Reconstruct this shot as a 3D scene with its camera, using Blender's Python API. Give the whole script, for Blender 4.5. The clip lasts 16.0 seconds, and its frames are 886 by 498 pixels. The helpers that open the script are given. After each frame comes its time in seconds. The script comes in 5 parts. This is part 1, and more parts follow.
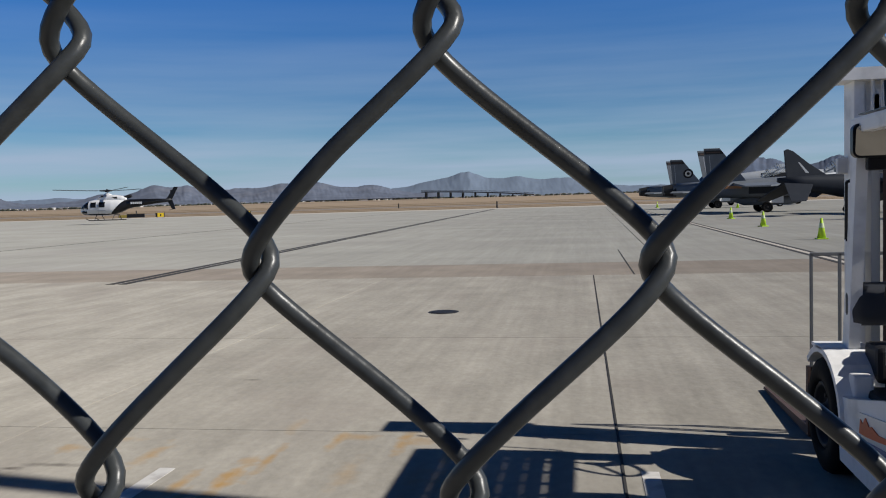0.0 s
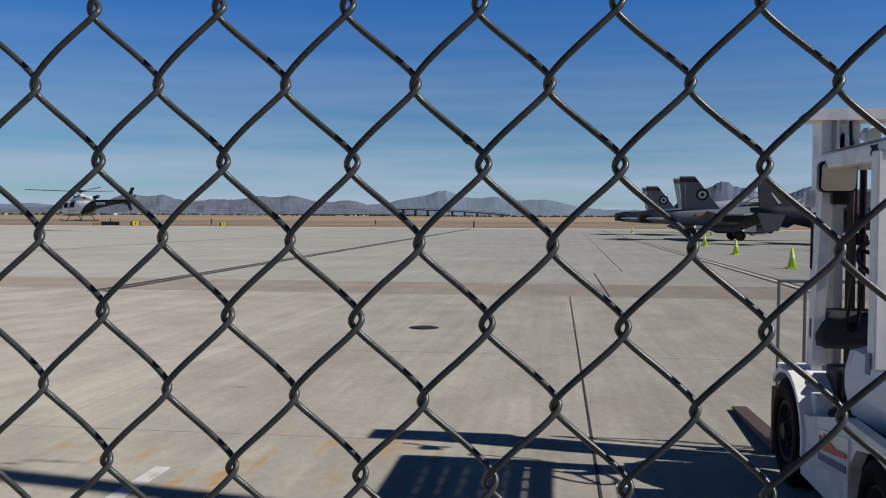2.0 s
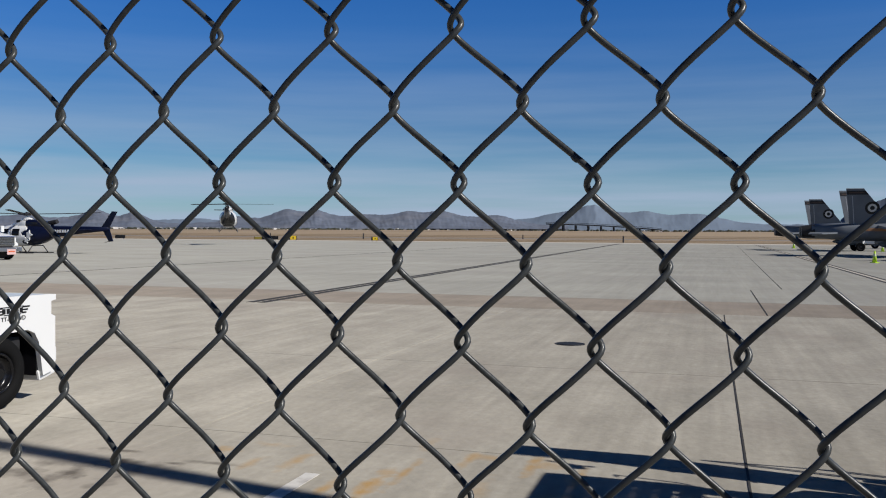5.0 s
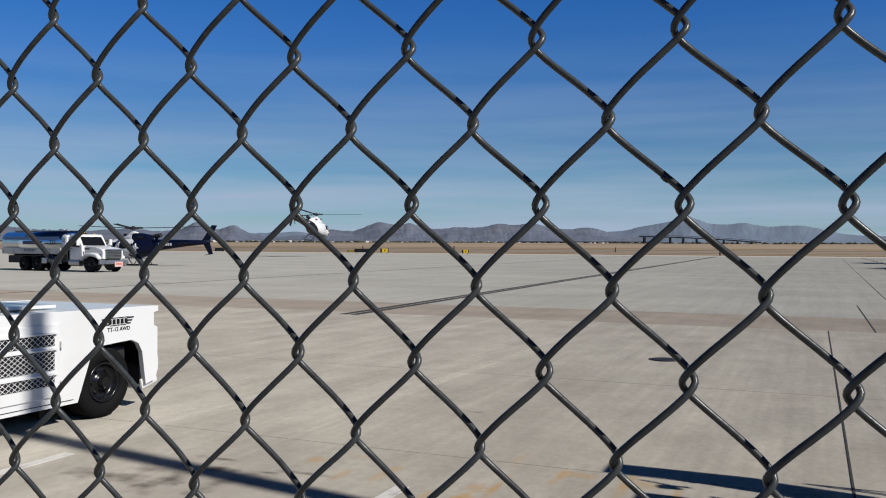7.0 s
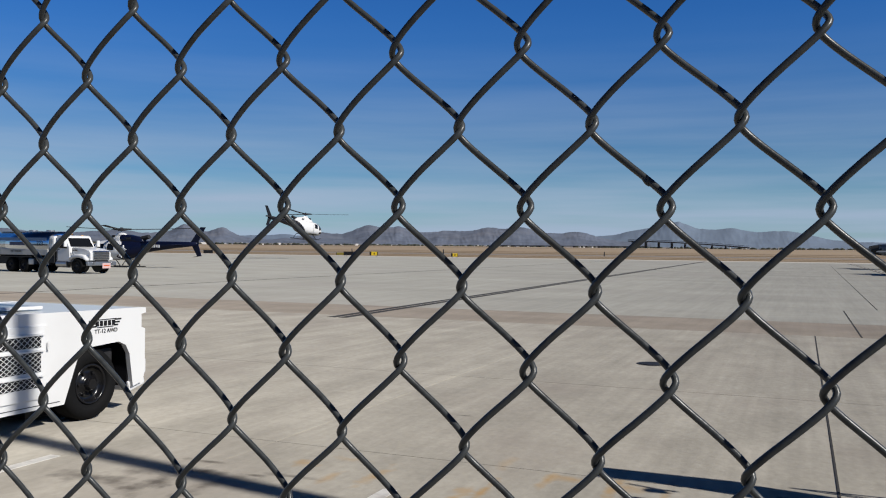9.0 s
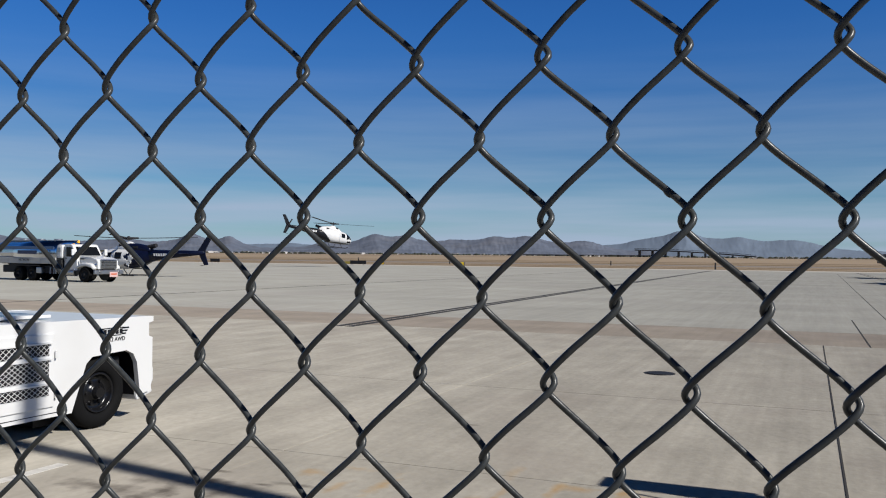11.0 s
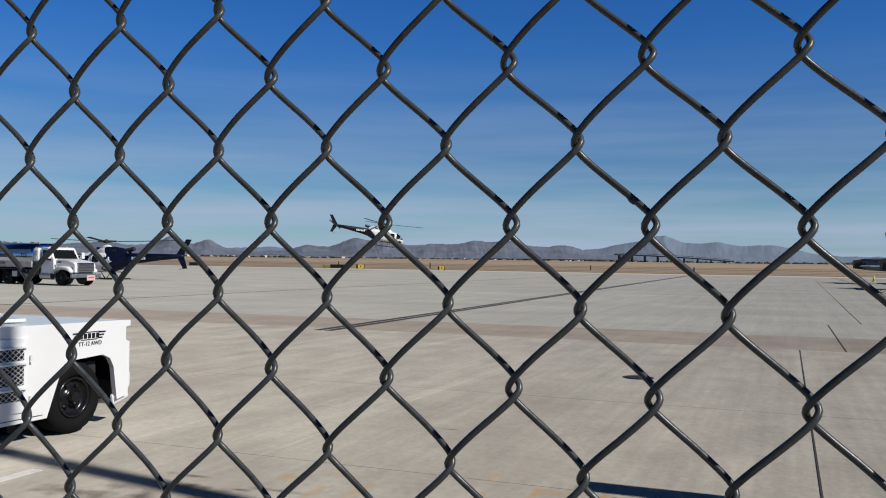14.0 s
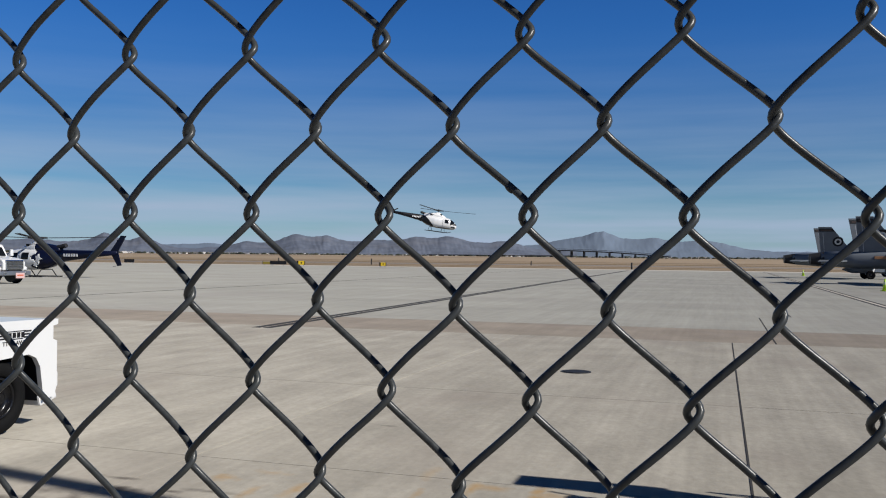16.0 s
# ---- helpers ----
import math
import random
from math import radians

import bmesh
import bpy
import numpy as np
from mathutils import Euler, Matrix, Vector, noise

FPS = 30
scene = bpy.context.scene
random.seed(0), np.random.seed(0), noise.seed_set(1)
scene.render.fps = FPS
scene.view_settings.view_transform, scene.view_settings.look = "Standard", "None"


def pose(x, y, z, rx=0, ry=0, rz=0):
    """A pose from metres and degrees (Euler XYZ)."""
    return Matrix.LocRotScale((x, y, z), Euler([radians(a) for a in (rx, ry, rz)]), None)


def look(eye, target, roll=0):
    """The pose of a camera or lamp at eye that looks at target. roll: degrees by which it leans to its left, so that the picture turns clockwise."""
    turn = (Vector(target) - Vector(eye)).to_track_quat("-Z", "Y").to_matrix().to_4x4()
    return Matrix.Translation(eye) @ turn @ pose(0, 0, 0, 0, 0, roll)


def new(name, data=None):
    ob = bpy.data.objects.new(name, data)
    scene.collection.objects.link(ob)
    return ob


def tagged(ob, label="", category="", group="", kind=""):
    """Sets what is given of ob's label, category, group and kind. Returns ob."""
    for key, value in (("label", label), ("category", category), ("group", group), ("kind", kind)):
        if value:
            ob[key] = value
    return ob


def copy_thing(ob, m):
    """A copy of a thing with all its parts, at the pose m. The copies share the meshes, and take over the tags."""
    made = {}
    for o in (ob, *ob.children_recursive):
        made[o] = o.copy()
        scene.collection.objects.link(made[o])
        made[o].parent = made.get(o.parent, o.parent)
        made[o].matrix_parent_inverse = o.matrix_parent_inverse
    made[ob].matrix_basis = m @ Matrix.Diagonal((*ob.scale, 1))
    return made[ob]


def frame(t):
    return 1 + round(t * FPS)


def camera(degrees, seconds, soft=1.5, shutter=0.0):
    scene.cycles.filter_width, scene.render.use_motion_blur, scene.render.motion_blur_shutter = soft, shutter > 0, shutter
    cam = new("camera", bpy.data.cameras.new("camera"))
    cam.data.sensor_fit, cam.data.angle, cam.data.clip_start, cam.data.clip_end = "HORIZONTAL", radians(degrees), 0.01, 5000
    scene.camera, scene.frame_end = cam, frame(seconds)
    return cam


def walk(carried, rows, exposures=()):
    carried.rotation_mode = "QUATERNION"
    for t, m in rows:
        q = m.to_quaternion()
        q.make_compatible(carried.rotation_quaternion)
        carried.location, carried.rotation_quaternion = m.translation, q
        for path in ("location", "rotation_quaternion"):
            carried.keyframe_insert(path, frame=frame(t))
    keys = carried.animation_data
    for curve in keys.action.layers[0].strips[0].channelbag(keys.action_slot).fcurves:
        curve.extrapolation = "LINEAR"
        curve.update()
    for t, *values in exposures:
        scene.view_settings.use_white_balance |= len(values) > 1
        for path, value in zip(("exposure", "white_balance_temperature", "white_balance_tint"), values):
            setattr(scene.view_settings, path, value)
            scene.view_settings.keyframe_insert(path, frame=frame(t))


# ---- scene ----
# ---------------- camera and its walk ----------------
cam = camera(54.0, 16.0, soft=1.1)
PATH = [  # seconds, x, y, z, yaw, pitch, roll
    (0, 0.094, -0.152, 1.589, 9.13, -3.27, -1.66),
    (0.5, 0.131, -0.264, 1.591, 10.32, -3.23, -0.91),
    (1, 0.105, -0.342, 1.591, 8.56, -2.72, -0.43),
    (1.5, 0.049, -0.413, 1.591, 7.22, -2.35, -0.31),
    (2, 0.038, -0.457, 1.592, 7.49, -2.08, 0.27),
    (2.5, 0.033, -0.467, 1.591, 8.02, -1.65, 0.56),
    (3, 0.034, -0.465, 1.592, 9.17, -1.49, 0.47),
    (3.5, 0.037, -0.465, 1.593, 11.02, -1.30, 0.32),
    (6, 0.065, -0.426, 1.598, 20.68, -0.89, 0.25),
    (6.5, 0.059, -0.423, 1.600, 22.10, -0.52, 0.18),
    (7, 0.056, -0.423, 1.601, 23.15, -0.35, 0.23),
    (7.5, 0.059, -0.426, 1.601, 23.15, -0.31, 0.25),
    (8, 0.060, -0.428, 1.600, 22.88, -0.33, 0.46),
    (8.5, 0.058, -0.426, 1.600, 22.65, -0.28, 0.60),
    (9, 0.060, -0.428, 1.600, 22.45, -0.12, 0.57),
    (9.5, 0.062, -0.430, 1.601, 22.49, 0.06, 0.61),
    (10, 0.056, -0.430, 1.601, 22.78, 0.22, 0.62),
    (12.5, 0.053, -0.435, 1.603, 22.89, 0.59, 0.61),
    (13, 0.054, -0.431, 1.605, 22.34, 0.35, 0.69),
    (13.5, 0.057, -0.431, 1.603, 22.00, 0.60, 0.70),
    (14, 0.061, -0.430, 1.602, 21.59, 0.75, 0.75),
    (14.5, 0.063, -0.426, 1.603, 20.66, 0.67, 0.77),
    (15, 0.068, -0.423, 1.604, 19.81, 0.76, 0.79),
    (15.5, 0.074, -0.416, 1.603, 18.87, 0.72, 0.73),
    (16, 0.083, -0.389, 1.601, 17.74, 0.53, 0.58),
]
walk(cam, [(t, pose(x, y, z, 90 + p, 0, w) @ pose(0, 0, 0, 0, 0, r)) for t, x, y, z, w, p, r in PATH],
     exposures=[(0, 0.0), (16, 0.0)])

# ---------------- sky and sun ----------------
SUN_UP = 37.5                      # degrees above the horizon
SUN_DIR = Vector((-1.0, 0.17, 0)).normalized() * math.cos(radians(SUN_UP)) + Vector((0, 0, -math.sin(radians(SUN_UP))))
world = bpy.data.worlds.new("sky")
scene.world = world
world.use_nodes = True
wn = world.node_tree
sky = wn.nodes.new("ShaderNodeTexSky")
sky.sky_type, sky.sun_disc = "NISHITA", False
sky.sun_elevation, sky.sun_rotation = radians(SUN_UP), radians(99.6)
sky.altitude, sky.air_density, sky.dust_density, sky.ozone_density = 400, 1.0, 0.1, 3.0
wn.nodes["Background"].inputs["Strength"].default_value = 0.050
tone = wn.nodes.new("ShaderNodeHueSaturation")
tone.inputs["Saturation"].default_value, tone.inputs["Hue"].default_value = 1.30, 0.512
wn.links.new(sky.outputs[0], tone.inputs["Color"])
clear = wn.nodes.new("ShaderNodeMix")          # deep dry desert blue
clear.data_type, clear.blend_type = "RGBA", "MULTIPLY"
clear.inputs[0].default_value = 1.0
clear.inputs[7].default_value = (0.56, 1.04, 1.37, 1)
wn.links.new(tone.outputs[0], clear.inputs[6])
# thin streaks of high cloud low in the sky
way = wn.nodes.new("ShaderNodeTexCoord")
flat = wn.nodes.new("ShaderNodeMapping")
flat.inputs["Scale"].default_value = (1.6, 1.6, 26)
streak = wn.nodes.new("ShaderNodeTexNoise")
streak.inputs["Scale"].default_value, streak.inputs["Detail"].default_value = 1.6, 5
wn.links.new(way.outputs["Generated"], flat.inputs["Vector"])
wn.links.new(flat.outputs[0], streak.inputs["Vector"])
split = wn.nodes.new("ShaderNodeSeparateXYZ")
wn.links.new(way.outputs["Generated"], split.inputs[0])
low = wn.nodes.new("ShaderNodeMapRange")
low.inputs["From Min"].default_value, low.inputs["From Max"].default_value = 0.265, 0.0
low.inputs["To Min"].default_value, low.inputs["To Max"].default_value = 0.0, 1.0
wn.links.new(split.outputs["Z"], low.inputs["Value"])
thick = wn.nodes.new("ShaderNodeMath")
thick.operation = "MULTIPLY"
fade = wn.nodes.new("ShaderNodeMath")
fade.operation = "POWER"
fade.inputs[1].default_value = 2.0
wn.links.new(low.outputs[0], fade.inputs[0])
veil = wn.nodes.new("ShaderNodeMath")
veil.operation = "MULTIPLY_ADD"
veil.inputs[1].default_value, veil.inputs[2].default_value = 2.2, -0.2
wn.links.new(streak.outputs["Fac"], veil.inputs[0])
wn.links.new(veil.outputs[0], thick.inputs[0])
wn.links.new(fade.outputs[0], thick.inputs[1])
thick.use_clamp = True
haze = wn.nodes.new("ShaderNodeMix")
haze.data_type = "RGBA"
wn.links.new(thick.outputs[0], haze.inputs[0])
wn.links.new(clear.outputs[2], haze.inputs[6])
haze.inputs[7].default_value = (7.3, 9.1, 12.1, 1)
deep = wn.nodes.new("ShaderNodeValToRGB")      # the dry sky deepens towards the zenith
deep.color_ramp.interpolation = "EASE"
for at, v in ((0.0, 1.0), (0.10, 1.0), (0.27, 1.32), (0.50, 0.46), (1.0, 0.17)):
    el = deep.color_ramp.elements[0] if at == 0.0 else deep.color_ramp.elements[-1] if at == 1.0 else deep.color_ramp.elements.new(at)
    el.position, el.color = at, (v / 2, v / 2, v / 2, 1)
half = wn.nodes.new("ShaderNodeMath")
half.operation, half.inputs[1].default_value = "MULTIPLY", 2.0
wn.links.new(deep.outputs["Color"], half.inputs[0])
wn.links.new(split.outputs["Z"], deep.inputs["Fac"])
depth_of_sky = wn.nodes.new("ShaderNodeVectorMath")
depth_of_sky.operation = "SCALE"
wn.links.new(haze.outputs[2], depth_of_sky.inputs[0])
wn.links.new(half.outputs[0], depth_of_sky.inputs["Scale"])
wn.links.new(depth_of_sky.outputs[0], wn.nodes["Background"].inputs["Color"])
sun = new("sun", bpy.data.lights.new("sun", "SUN"))
sun.data.energy, sun.data.angle, sun.data.color = 5.0, radians(0.5), (1.0, 0.96, 0.90)
sun.matrix_world = look((0, 0, 30), Vector((0, 0, 30)) + SUN_DIR)


# ---------------- materials ----------------
def mat(name, color, rough=0.6, metal=0.0, var=0.12, scale=6.0, bump=0.0, stain=None, stain_scale=0.6, stain_amount=0.5,
        stretch=(1, 1, 1), coat=0.0, spec=0.5, piece=0.0, world_space=False, spots=(), mottle=0.0, mottle_scale=1.6, dusty=0.0, streak=0.0):
    """A surface with grain at two scales, bump, and stains of their own colour."""
    m = bpy.data.materials.new(name)
    m.use_nodes = True
    nt = m.node_tree
    b = nt.nodes["Principled BSDF"]
    b.inputs["Roughness"].default_value, b.inputs["Metallic"].default_value = rough, metal
    b.inputs["Coat Weight"].default_value = coat
    b.inputs["Diffuse Roughness"].default_value = dusty
    b.inputs["Specular IOR Level"].default_value = spec
    co = nt.nodes.new("ShaderNodeTexCoord")
    mp = nt.nodes.new("ShaderNodeMapping")
    mp.inputs["Scale"].default_value = stretch
    here = nt.nodes.new("ShaderNodeNewGeometry")
    nt.links.new(here.outputs["Position"] if world_space else co.outputs["Object"], mp.inputs["Vector"])

    def noise_tex(s, detail=6.0):
        n = nt.nodes.new("ShaderNodeTexNoise")
        n.inputs["Scale"].default_value, n.inputs["Detail"].default_value = s, detail
        nt.links.new(mp.outputs[0], n.inputs["Vector"])
        return n

    def math_node(op, a, bb, c=None):
        n = nt.nodes.new("ShaderNodeMath")
        n.operation = op
        for k, v in enumerate((a, bb, c)):
            if v is None:
                continue
            if isinstance(v, (int, float)):
                n.inputs[k].default_value = v
            else:
                nt.links.new(v, n.inputs[k])
        return n.outputs[0]

    fine, broad = noise_tex(scale), noise_tex(scale * 0.11, 4.0)
    total = math_node("ADD", fine.outputs["Fac"], broad.outputs["Fac"])
    factor = math_node("MULTIPLY_ADD", total, var, 1.0 - var)
    if piece:
        info = nt.nodes.new("ShaderNodeObjectInfo")
        factor = math_node("MULTIPLY", factor, math_node("MULTIPLY_ADD", info.outputs["Random"], piece, 1.0 - piece / 2))
    if mottle:                                    # clouded wear and fine speckle
        for ms, amount, detail in ((mottle_scale, mottle, 7.0), (mottle_scale * 14, mottle * 0.4, 3.0)):
            patch = nt.nodes.new("ShaderNodeMapRange")
            patch.inputs["From Min"].default_value, patch.inputs["From Max"].default_value = 0.34, 0.62
            patch.inputs["To Min"].default_value, patch.inputs["To Max"].default_value = 1.0 - amount, 1.0 + amount * 0.35
            nt.links.new(noise_tex(ms, detail).outputs["Fac"], patch.inputs["Value"])
            factor = math_node("MULTIPLY", factor, patch.outputs[0])
    if streak:                                    # broom marks and tyre drag along the lanes
        for stretch_by, amount in (((9, 0.35, 1), streak), ((2.2, 0.10, 1), streak * 1.3)):
            lane = nt.nodes.new("ShaderNodeMapping")
            lane.inputs["Scale"].default_value, lane.inputs["Rotation"].default_value = stretch_by, (0, 0, 0.25)
            nt.links.new(here.outputs["Position"], lane.inputs["Vector"])
            rub = noise_tex(1.0, 6.0)
            nt.links.new(lane.outputs[0], rub.inputs["Vector"])
            rubbed = nt.nodes.new("ShaderNodeMapRange")
            rubbed.inputs["From Min"].default_value, rubbed.inputs["From Max"].default_value = 0.3, 0.7
            rubbed.inputs["To Min"].default_value, rubbed.inputs["To Max"].default_value = 1.0 - amount, 1.0 + amount
            nt.links.new(rub.outputs["Fac"], rubbed.inputs["Value"])
            factor = math_node("MULTIPLY", factor, rubbed.outputs[0])
    scaled = nt.nodes.new("ShaderNodeVectorMath")
    scaled.operation = "SCALE"
    scaled.inputs[0].default_value = color
    nt.links.new(factor, scaled.inputs["Scale"])
    out = scaled.outputs[0]
    if stain:
        s = noise_tex(stain_scale, 5.0)
        ramp = nt.nodes.new("ShaderNodeMapRange")
        ramp.inputs["From Min"].default_value, ramp.inputs["From Max"].default_value = 0.52, 0.72
        ramp.inputs["To Max"].default_value = stain_amount
        nt.links.new(s.outputs["Fac"], ramp.inputs["Value"])
        mix = nt.nodes.new("ShaderNodeMix")
        mix.data_type = "RGBA"
        nt.links.new(ramp.outputs[0], mix.inputs[0])
        nt.links.new(out, mix.inputs[6])
        mix.inputs[7].default_value = (*stain, 1)
        out = mix.outputs[2]
    for x, y, rx, ry, amount, tint in spots:      # rust runs and oil drips, each at its own place
        off = nt.nodes.new("ShaderNodeVectorMath")
        off.operation = "SUBTRACT"
        nt.links.new(here.outputs["Position"], off.inputs[0])
        off.inputs[1].default_value = (x, y, 0)
        sz = nt.nodes.new("ShaderNodeVectorMath")
        sz.operation = "DIVIDE"
        nt.links.new(off.outputs[0], sz.inputs[0])
        sz.inputs[1].default_value = (rx, ry, 1)
        ln = nt.nodes.new("ShaderNodeVectorMath")
        ln.operation = "LENGTH"
        nt.links.new(sz.outputs[0], ln.inputs[0])
        tex = nt.nodes.new("ShaderNodeTexNoise")
        tex.inputs["Scale"].default_value, tex.inputs["Detail"].default_value = 7.0, 8.0
        nt.links.new(here.outputs["Position"], tex.inputs["Vector"])
        edge = math_node("MULTIPLY_ADD", tex.outputs["Fac"], 2.2, math_node("MULTIPLY", ln.outputs["Value"], -1.0))
        cut = nt.nodes.new("ShaderNodeMapRange")
        cut.inputs["From Min"].default_value, cut.inputs["From Max"].default_value, cut.inputs["To Max"].default_value = 0.15, 1.1, amount
        nt.links.new(edge, cut.inputs["Value"])
        mix = nt.nodes.new("ShaderNodeMix")
        mix.data_type = "RGBA"
        nt.links.new(cut.outputs[0], mix.inputs[0])
        nt.links.new(out, mix.inputs[6])
        mix.inputs[7].default_value = (*tint, 1)
        out = mix.outputs[2]
    nt.links.new(out, b.inputs["Base Color"])
    if bump:
        bp = nt.nodes.new("ShaderNodeBump")
        bp.inputs["Strength"].default_value, bp.inputs["Distance"].default_value = bump, 0.01
        nt.links.new(fine.outputs["Fac"], bp.inputs["Height"])
        nt.links.new(bp.outputs[0], b.inputs["Normal"])
    return m


RUSTY, OILY = (0.37, 0.24, 0.105), (0.055, 0.045, 0.038)
SPOTS = [(x, y, rx, ry, a, RUSTY) for x, y, rx, ry, a in (
    (-1.98, 4.55, 0.09, 0.55, 1.0), (-1.86, 4.95, 0.05, 0.45, 0.8), (-2.22, 4.45, 0.06, 0.30, 0.8), (-2.12, 4.20, 0.05, 0.30, 0.7), (-1.55, 5.40, 0.06, 0.30, 0.8), (-1.42, 5.48, 0.16, 0.10, 0.6),
    (-1.10, 5.38, 0.06, 0.34, 0.8), (-0.98, 5.45, 0.14, 0.16, 0.6), (-0.75, 5.25, 0.05, 0.45, 0.7), (-0.70, 4.60, 0.30, 0.30, 0.35), (-2.68, 5.00, 0.08, 0.35, 0.7), (-2.95, 4.80, 0.06, 0.25, 0.5),
    (-3.30, 5.10, 0.14, 0.12, 0.7), (-3.05, 5.35, 0.20, 0.08, 0.5), (-1.95, 5.75, 0.08, 0.25, 0.4), (-1.30, 4.70, 0.10, 0.35, 0.4))]
SPOTS += [(x, y, rx, ry, a, OILY) for x, y, rx, ry, a in (
    (-3.95, 4.2, 0.13, 0.42, 0.75), (-3.8, 4.6, 0.2, 0.07, 0.8), (-3.98, 4.85, 0.25, 0.05, 0.7), (-3.45, 4.66, 0.09, 0.05, 0.9), (-4.25, 4.4, 0.22, 0.1, 0.55),
    (-3.5, 4.6, 0.12, 0.08, 0.6), (-2.9, 7.3, 0.1, 0.05, 0.7), (-4.4, 4.15, 0.5, 0.16, 0.7), (-3.2, 4.75, 0.3, 0.05, 0.6), (-3.6, 4.25, 0.10, 0.30, 0.6))]
CONCRETE_NEAR = mat("apron_concrete_warm", (0.365, 0.339, 0.288), 0.9, mottle=0.12, mottle_scale=1.3, var=0.30, scale=11, bump=0.5, stain=(0.27, 0.238, 0.205), stain_scale=0.5, stain_amount=0.6, stretch=(1.2, 0.8, 1), piece=0.06, world_space=True, spots=SPOTS, dusty=0.5, spec=0.15, streak=0.07)
CONCRETE_BAND = mat("apron_concrete_band", (0.285, 0.246, 0.202), 0.9, mottle=0.12, mottle_scale=0.9, var=0.16, scale=7, bump=0.2, stain=(0.24, 0.205, 0.18), stain_scale=0.4, piece=0.05, world_space=True, dusty=0.5, spec=0.15, streak=0.05)
CONCRETE_FAR = mat("apron_concrete_far", (0.338, 0.328, 0.290), 0.9, mottle=0.11, mottle_scale=0.28, var=0.14, scale=3, bump=0.05, stain=(0.31, 0.29, 0.265), stain_scale=0.12, stain_amount=0.6, stretch=(0.7, 1, 1), piece=0.05, world_space=True, dusty=0.5, spec=0.15, streak=0.05)
TAR = mat("joint_tar", (0.035, 0.032, 0.03), 0.9, scale=20)
DIRT = mat("desert_dirt", (0.33, 0.245, 0.155), 0.95, var=0.45, scale=0.06, stain=(0.14, 0.10, 0.07), stain_scale=0.022, stain_amount=0.9, stretch=(0.05, 1.3, 1))
SHOULDER = mat("shoulder_concrete", (0.47, 0.43, 0.37), 0.9, scale=0.5, stretch=(0.1, 1, 1))
SCRUB = mat("dry_scrub_dirt", (0.19, 0.13, 0.062), 0.95, var=0.3, scale=0.2, stain=(0.28, 0.2, 0.1), stain_scale=0.05, stretch=(0.1, 1, 1))
TAXI = mat("taxiway_asphalt", (0.21, 0.185, 0.16), 0.9, scale=0.3, stretch=(0.2, 1, 1))
PAINT_WHITE = mat("line_paint_white", (0.62, 0.60, 0.56), 0.8, var=0.3, scale=14, stain=(0.36, 0.33, 0.3), stain_scale=6, stain_amount=0.8)
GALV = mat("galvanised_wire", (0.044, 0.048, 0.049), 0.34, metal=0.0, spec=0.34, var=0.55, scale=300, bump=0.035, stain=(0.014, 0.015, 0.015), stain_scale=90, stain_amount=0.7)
WHITE = mat("white_vehicle_paint", (0.70, 0.705, 0.70), 0.35, var=0.05, scale=3, coat=0.3, stain=(0.56, 0.55, 0.53), stain_scale=1.2, stain_amount=0.35)
WHITE_WORN = mat("worn_white_paint", (0.82, 0.815, 0.80), 0.5, var=0.12, scale=9, stain=(0.45, 0.44, 0.42), stain_scale=5, stain_amount=0.55)
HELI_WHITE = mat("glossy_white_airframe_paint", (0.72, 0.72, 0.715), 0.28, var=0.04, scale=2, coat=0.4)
REG_WHITE = mat("white_registration_film", (0.80, 0.80, 0.79), 0.4, var=0.05, scale=6)
GLOSS_BLACK = mat("gloss_black_rim", (0.007, 0.007, 0.008), 0.22, scale=5, spec=0.4)
BLACK = mat("black_paint", (0.010, 0.010, 0.012), 0.35, scale=5, coat=0.1, spec=0.25)
RUBBER = mat("tyre_rubber", (0.0065, 0.0065, 0.0068), 0.8, spec=0.12, var=0.3, scale=30, bump=0.2)
DARK = mat("dark_machinery", (0.022, 0.022, 0.024), 0.6, spec=0.25, var=0.3, scale=12)
STEEL = mat("bare_steel", (0.42, 0.42, 0.43), 0.35, metal=0.9, var=0.2, scale=12)
MIRROR = mat("mirror_glass", (0.40, 0.385, 0.36), 0.04, metal=1.0, var=0.15, scale=9)
CHROME = mat("polished_metal", (0.66, 0.68, 0.70), 0.12, metal=1.0, var=0.08, scale=3)
NAVY = mat("navy_gloss_paint", (0.0045, 0.007, 0.025), 0.3, scale=3, spec=0.2)
JET_GREY = mat("jet_grey_paint", (0.135, 0.150, 0.170), 0.55, spec=0.25, var=0.25, scale=2.2, stain=(0.10, 0.11, 0.12), stain_scale=0.9, stain_amount=0.6)
JET_DARK = mat("dark_jet_grey_paint", (0.021, 0.025, 0.033), 0.6, spec=0.15, var=0.25, scale=2.2, stain=(0.03, 0.034, 0.04), stain_scale=0.9)
# also lightens the tops of the twin-tail jets, in place of sunlight
JET_LIGHT = mat("light_jet_grey_paint", (0.36, 0.38, 0.40), 0.5, var=0.15, scale=2, stain=(0.27, 0.28, 0.29), stain_scale=0.8)
GLASS_DARK = mat("tinted_glass", (0.008, 0.009, 0.011), 0.06, var=0.02, spec=0.18)
CANOPY = mat("clear_canopy_glass", (0.55, 0.6, 0.63), 0.08, var=0.02)
CANOPY.node_tree.nodes["Principled BSDF"].inputs["Alpha"].default_value = 0.3
LIME = mat("lime_cone_plastic", (0.42, 0.62, 0.03), 0.5, var=0.1, scale=8)
PALE_LIME = mat("pale_reflective_collar", (0.58, 0.66, 0.38), 0.4, var=0.1, scale=8)
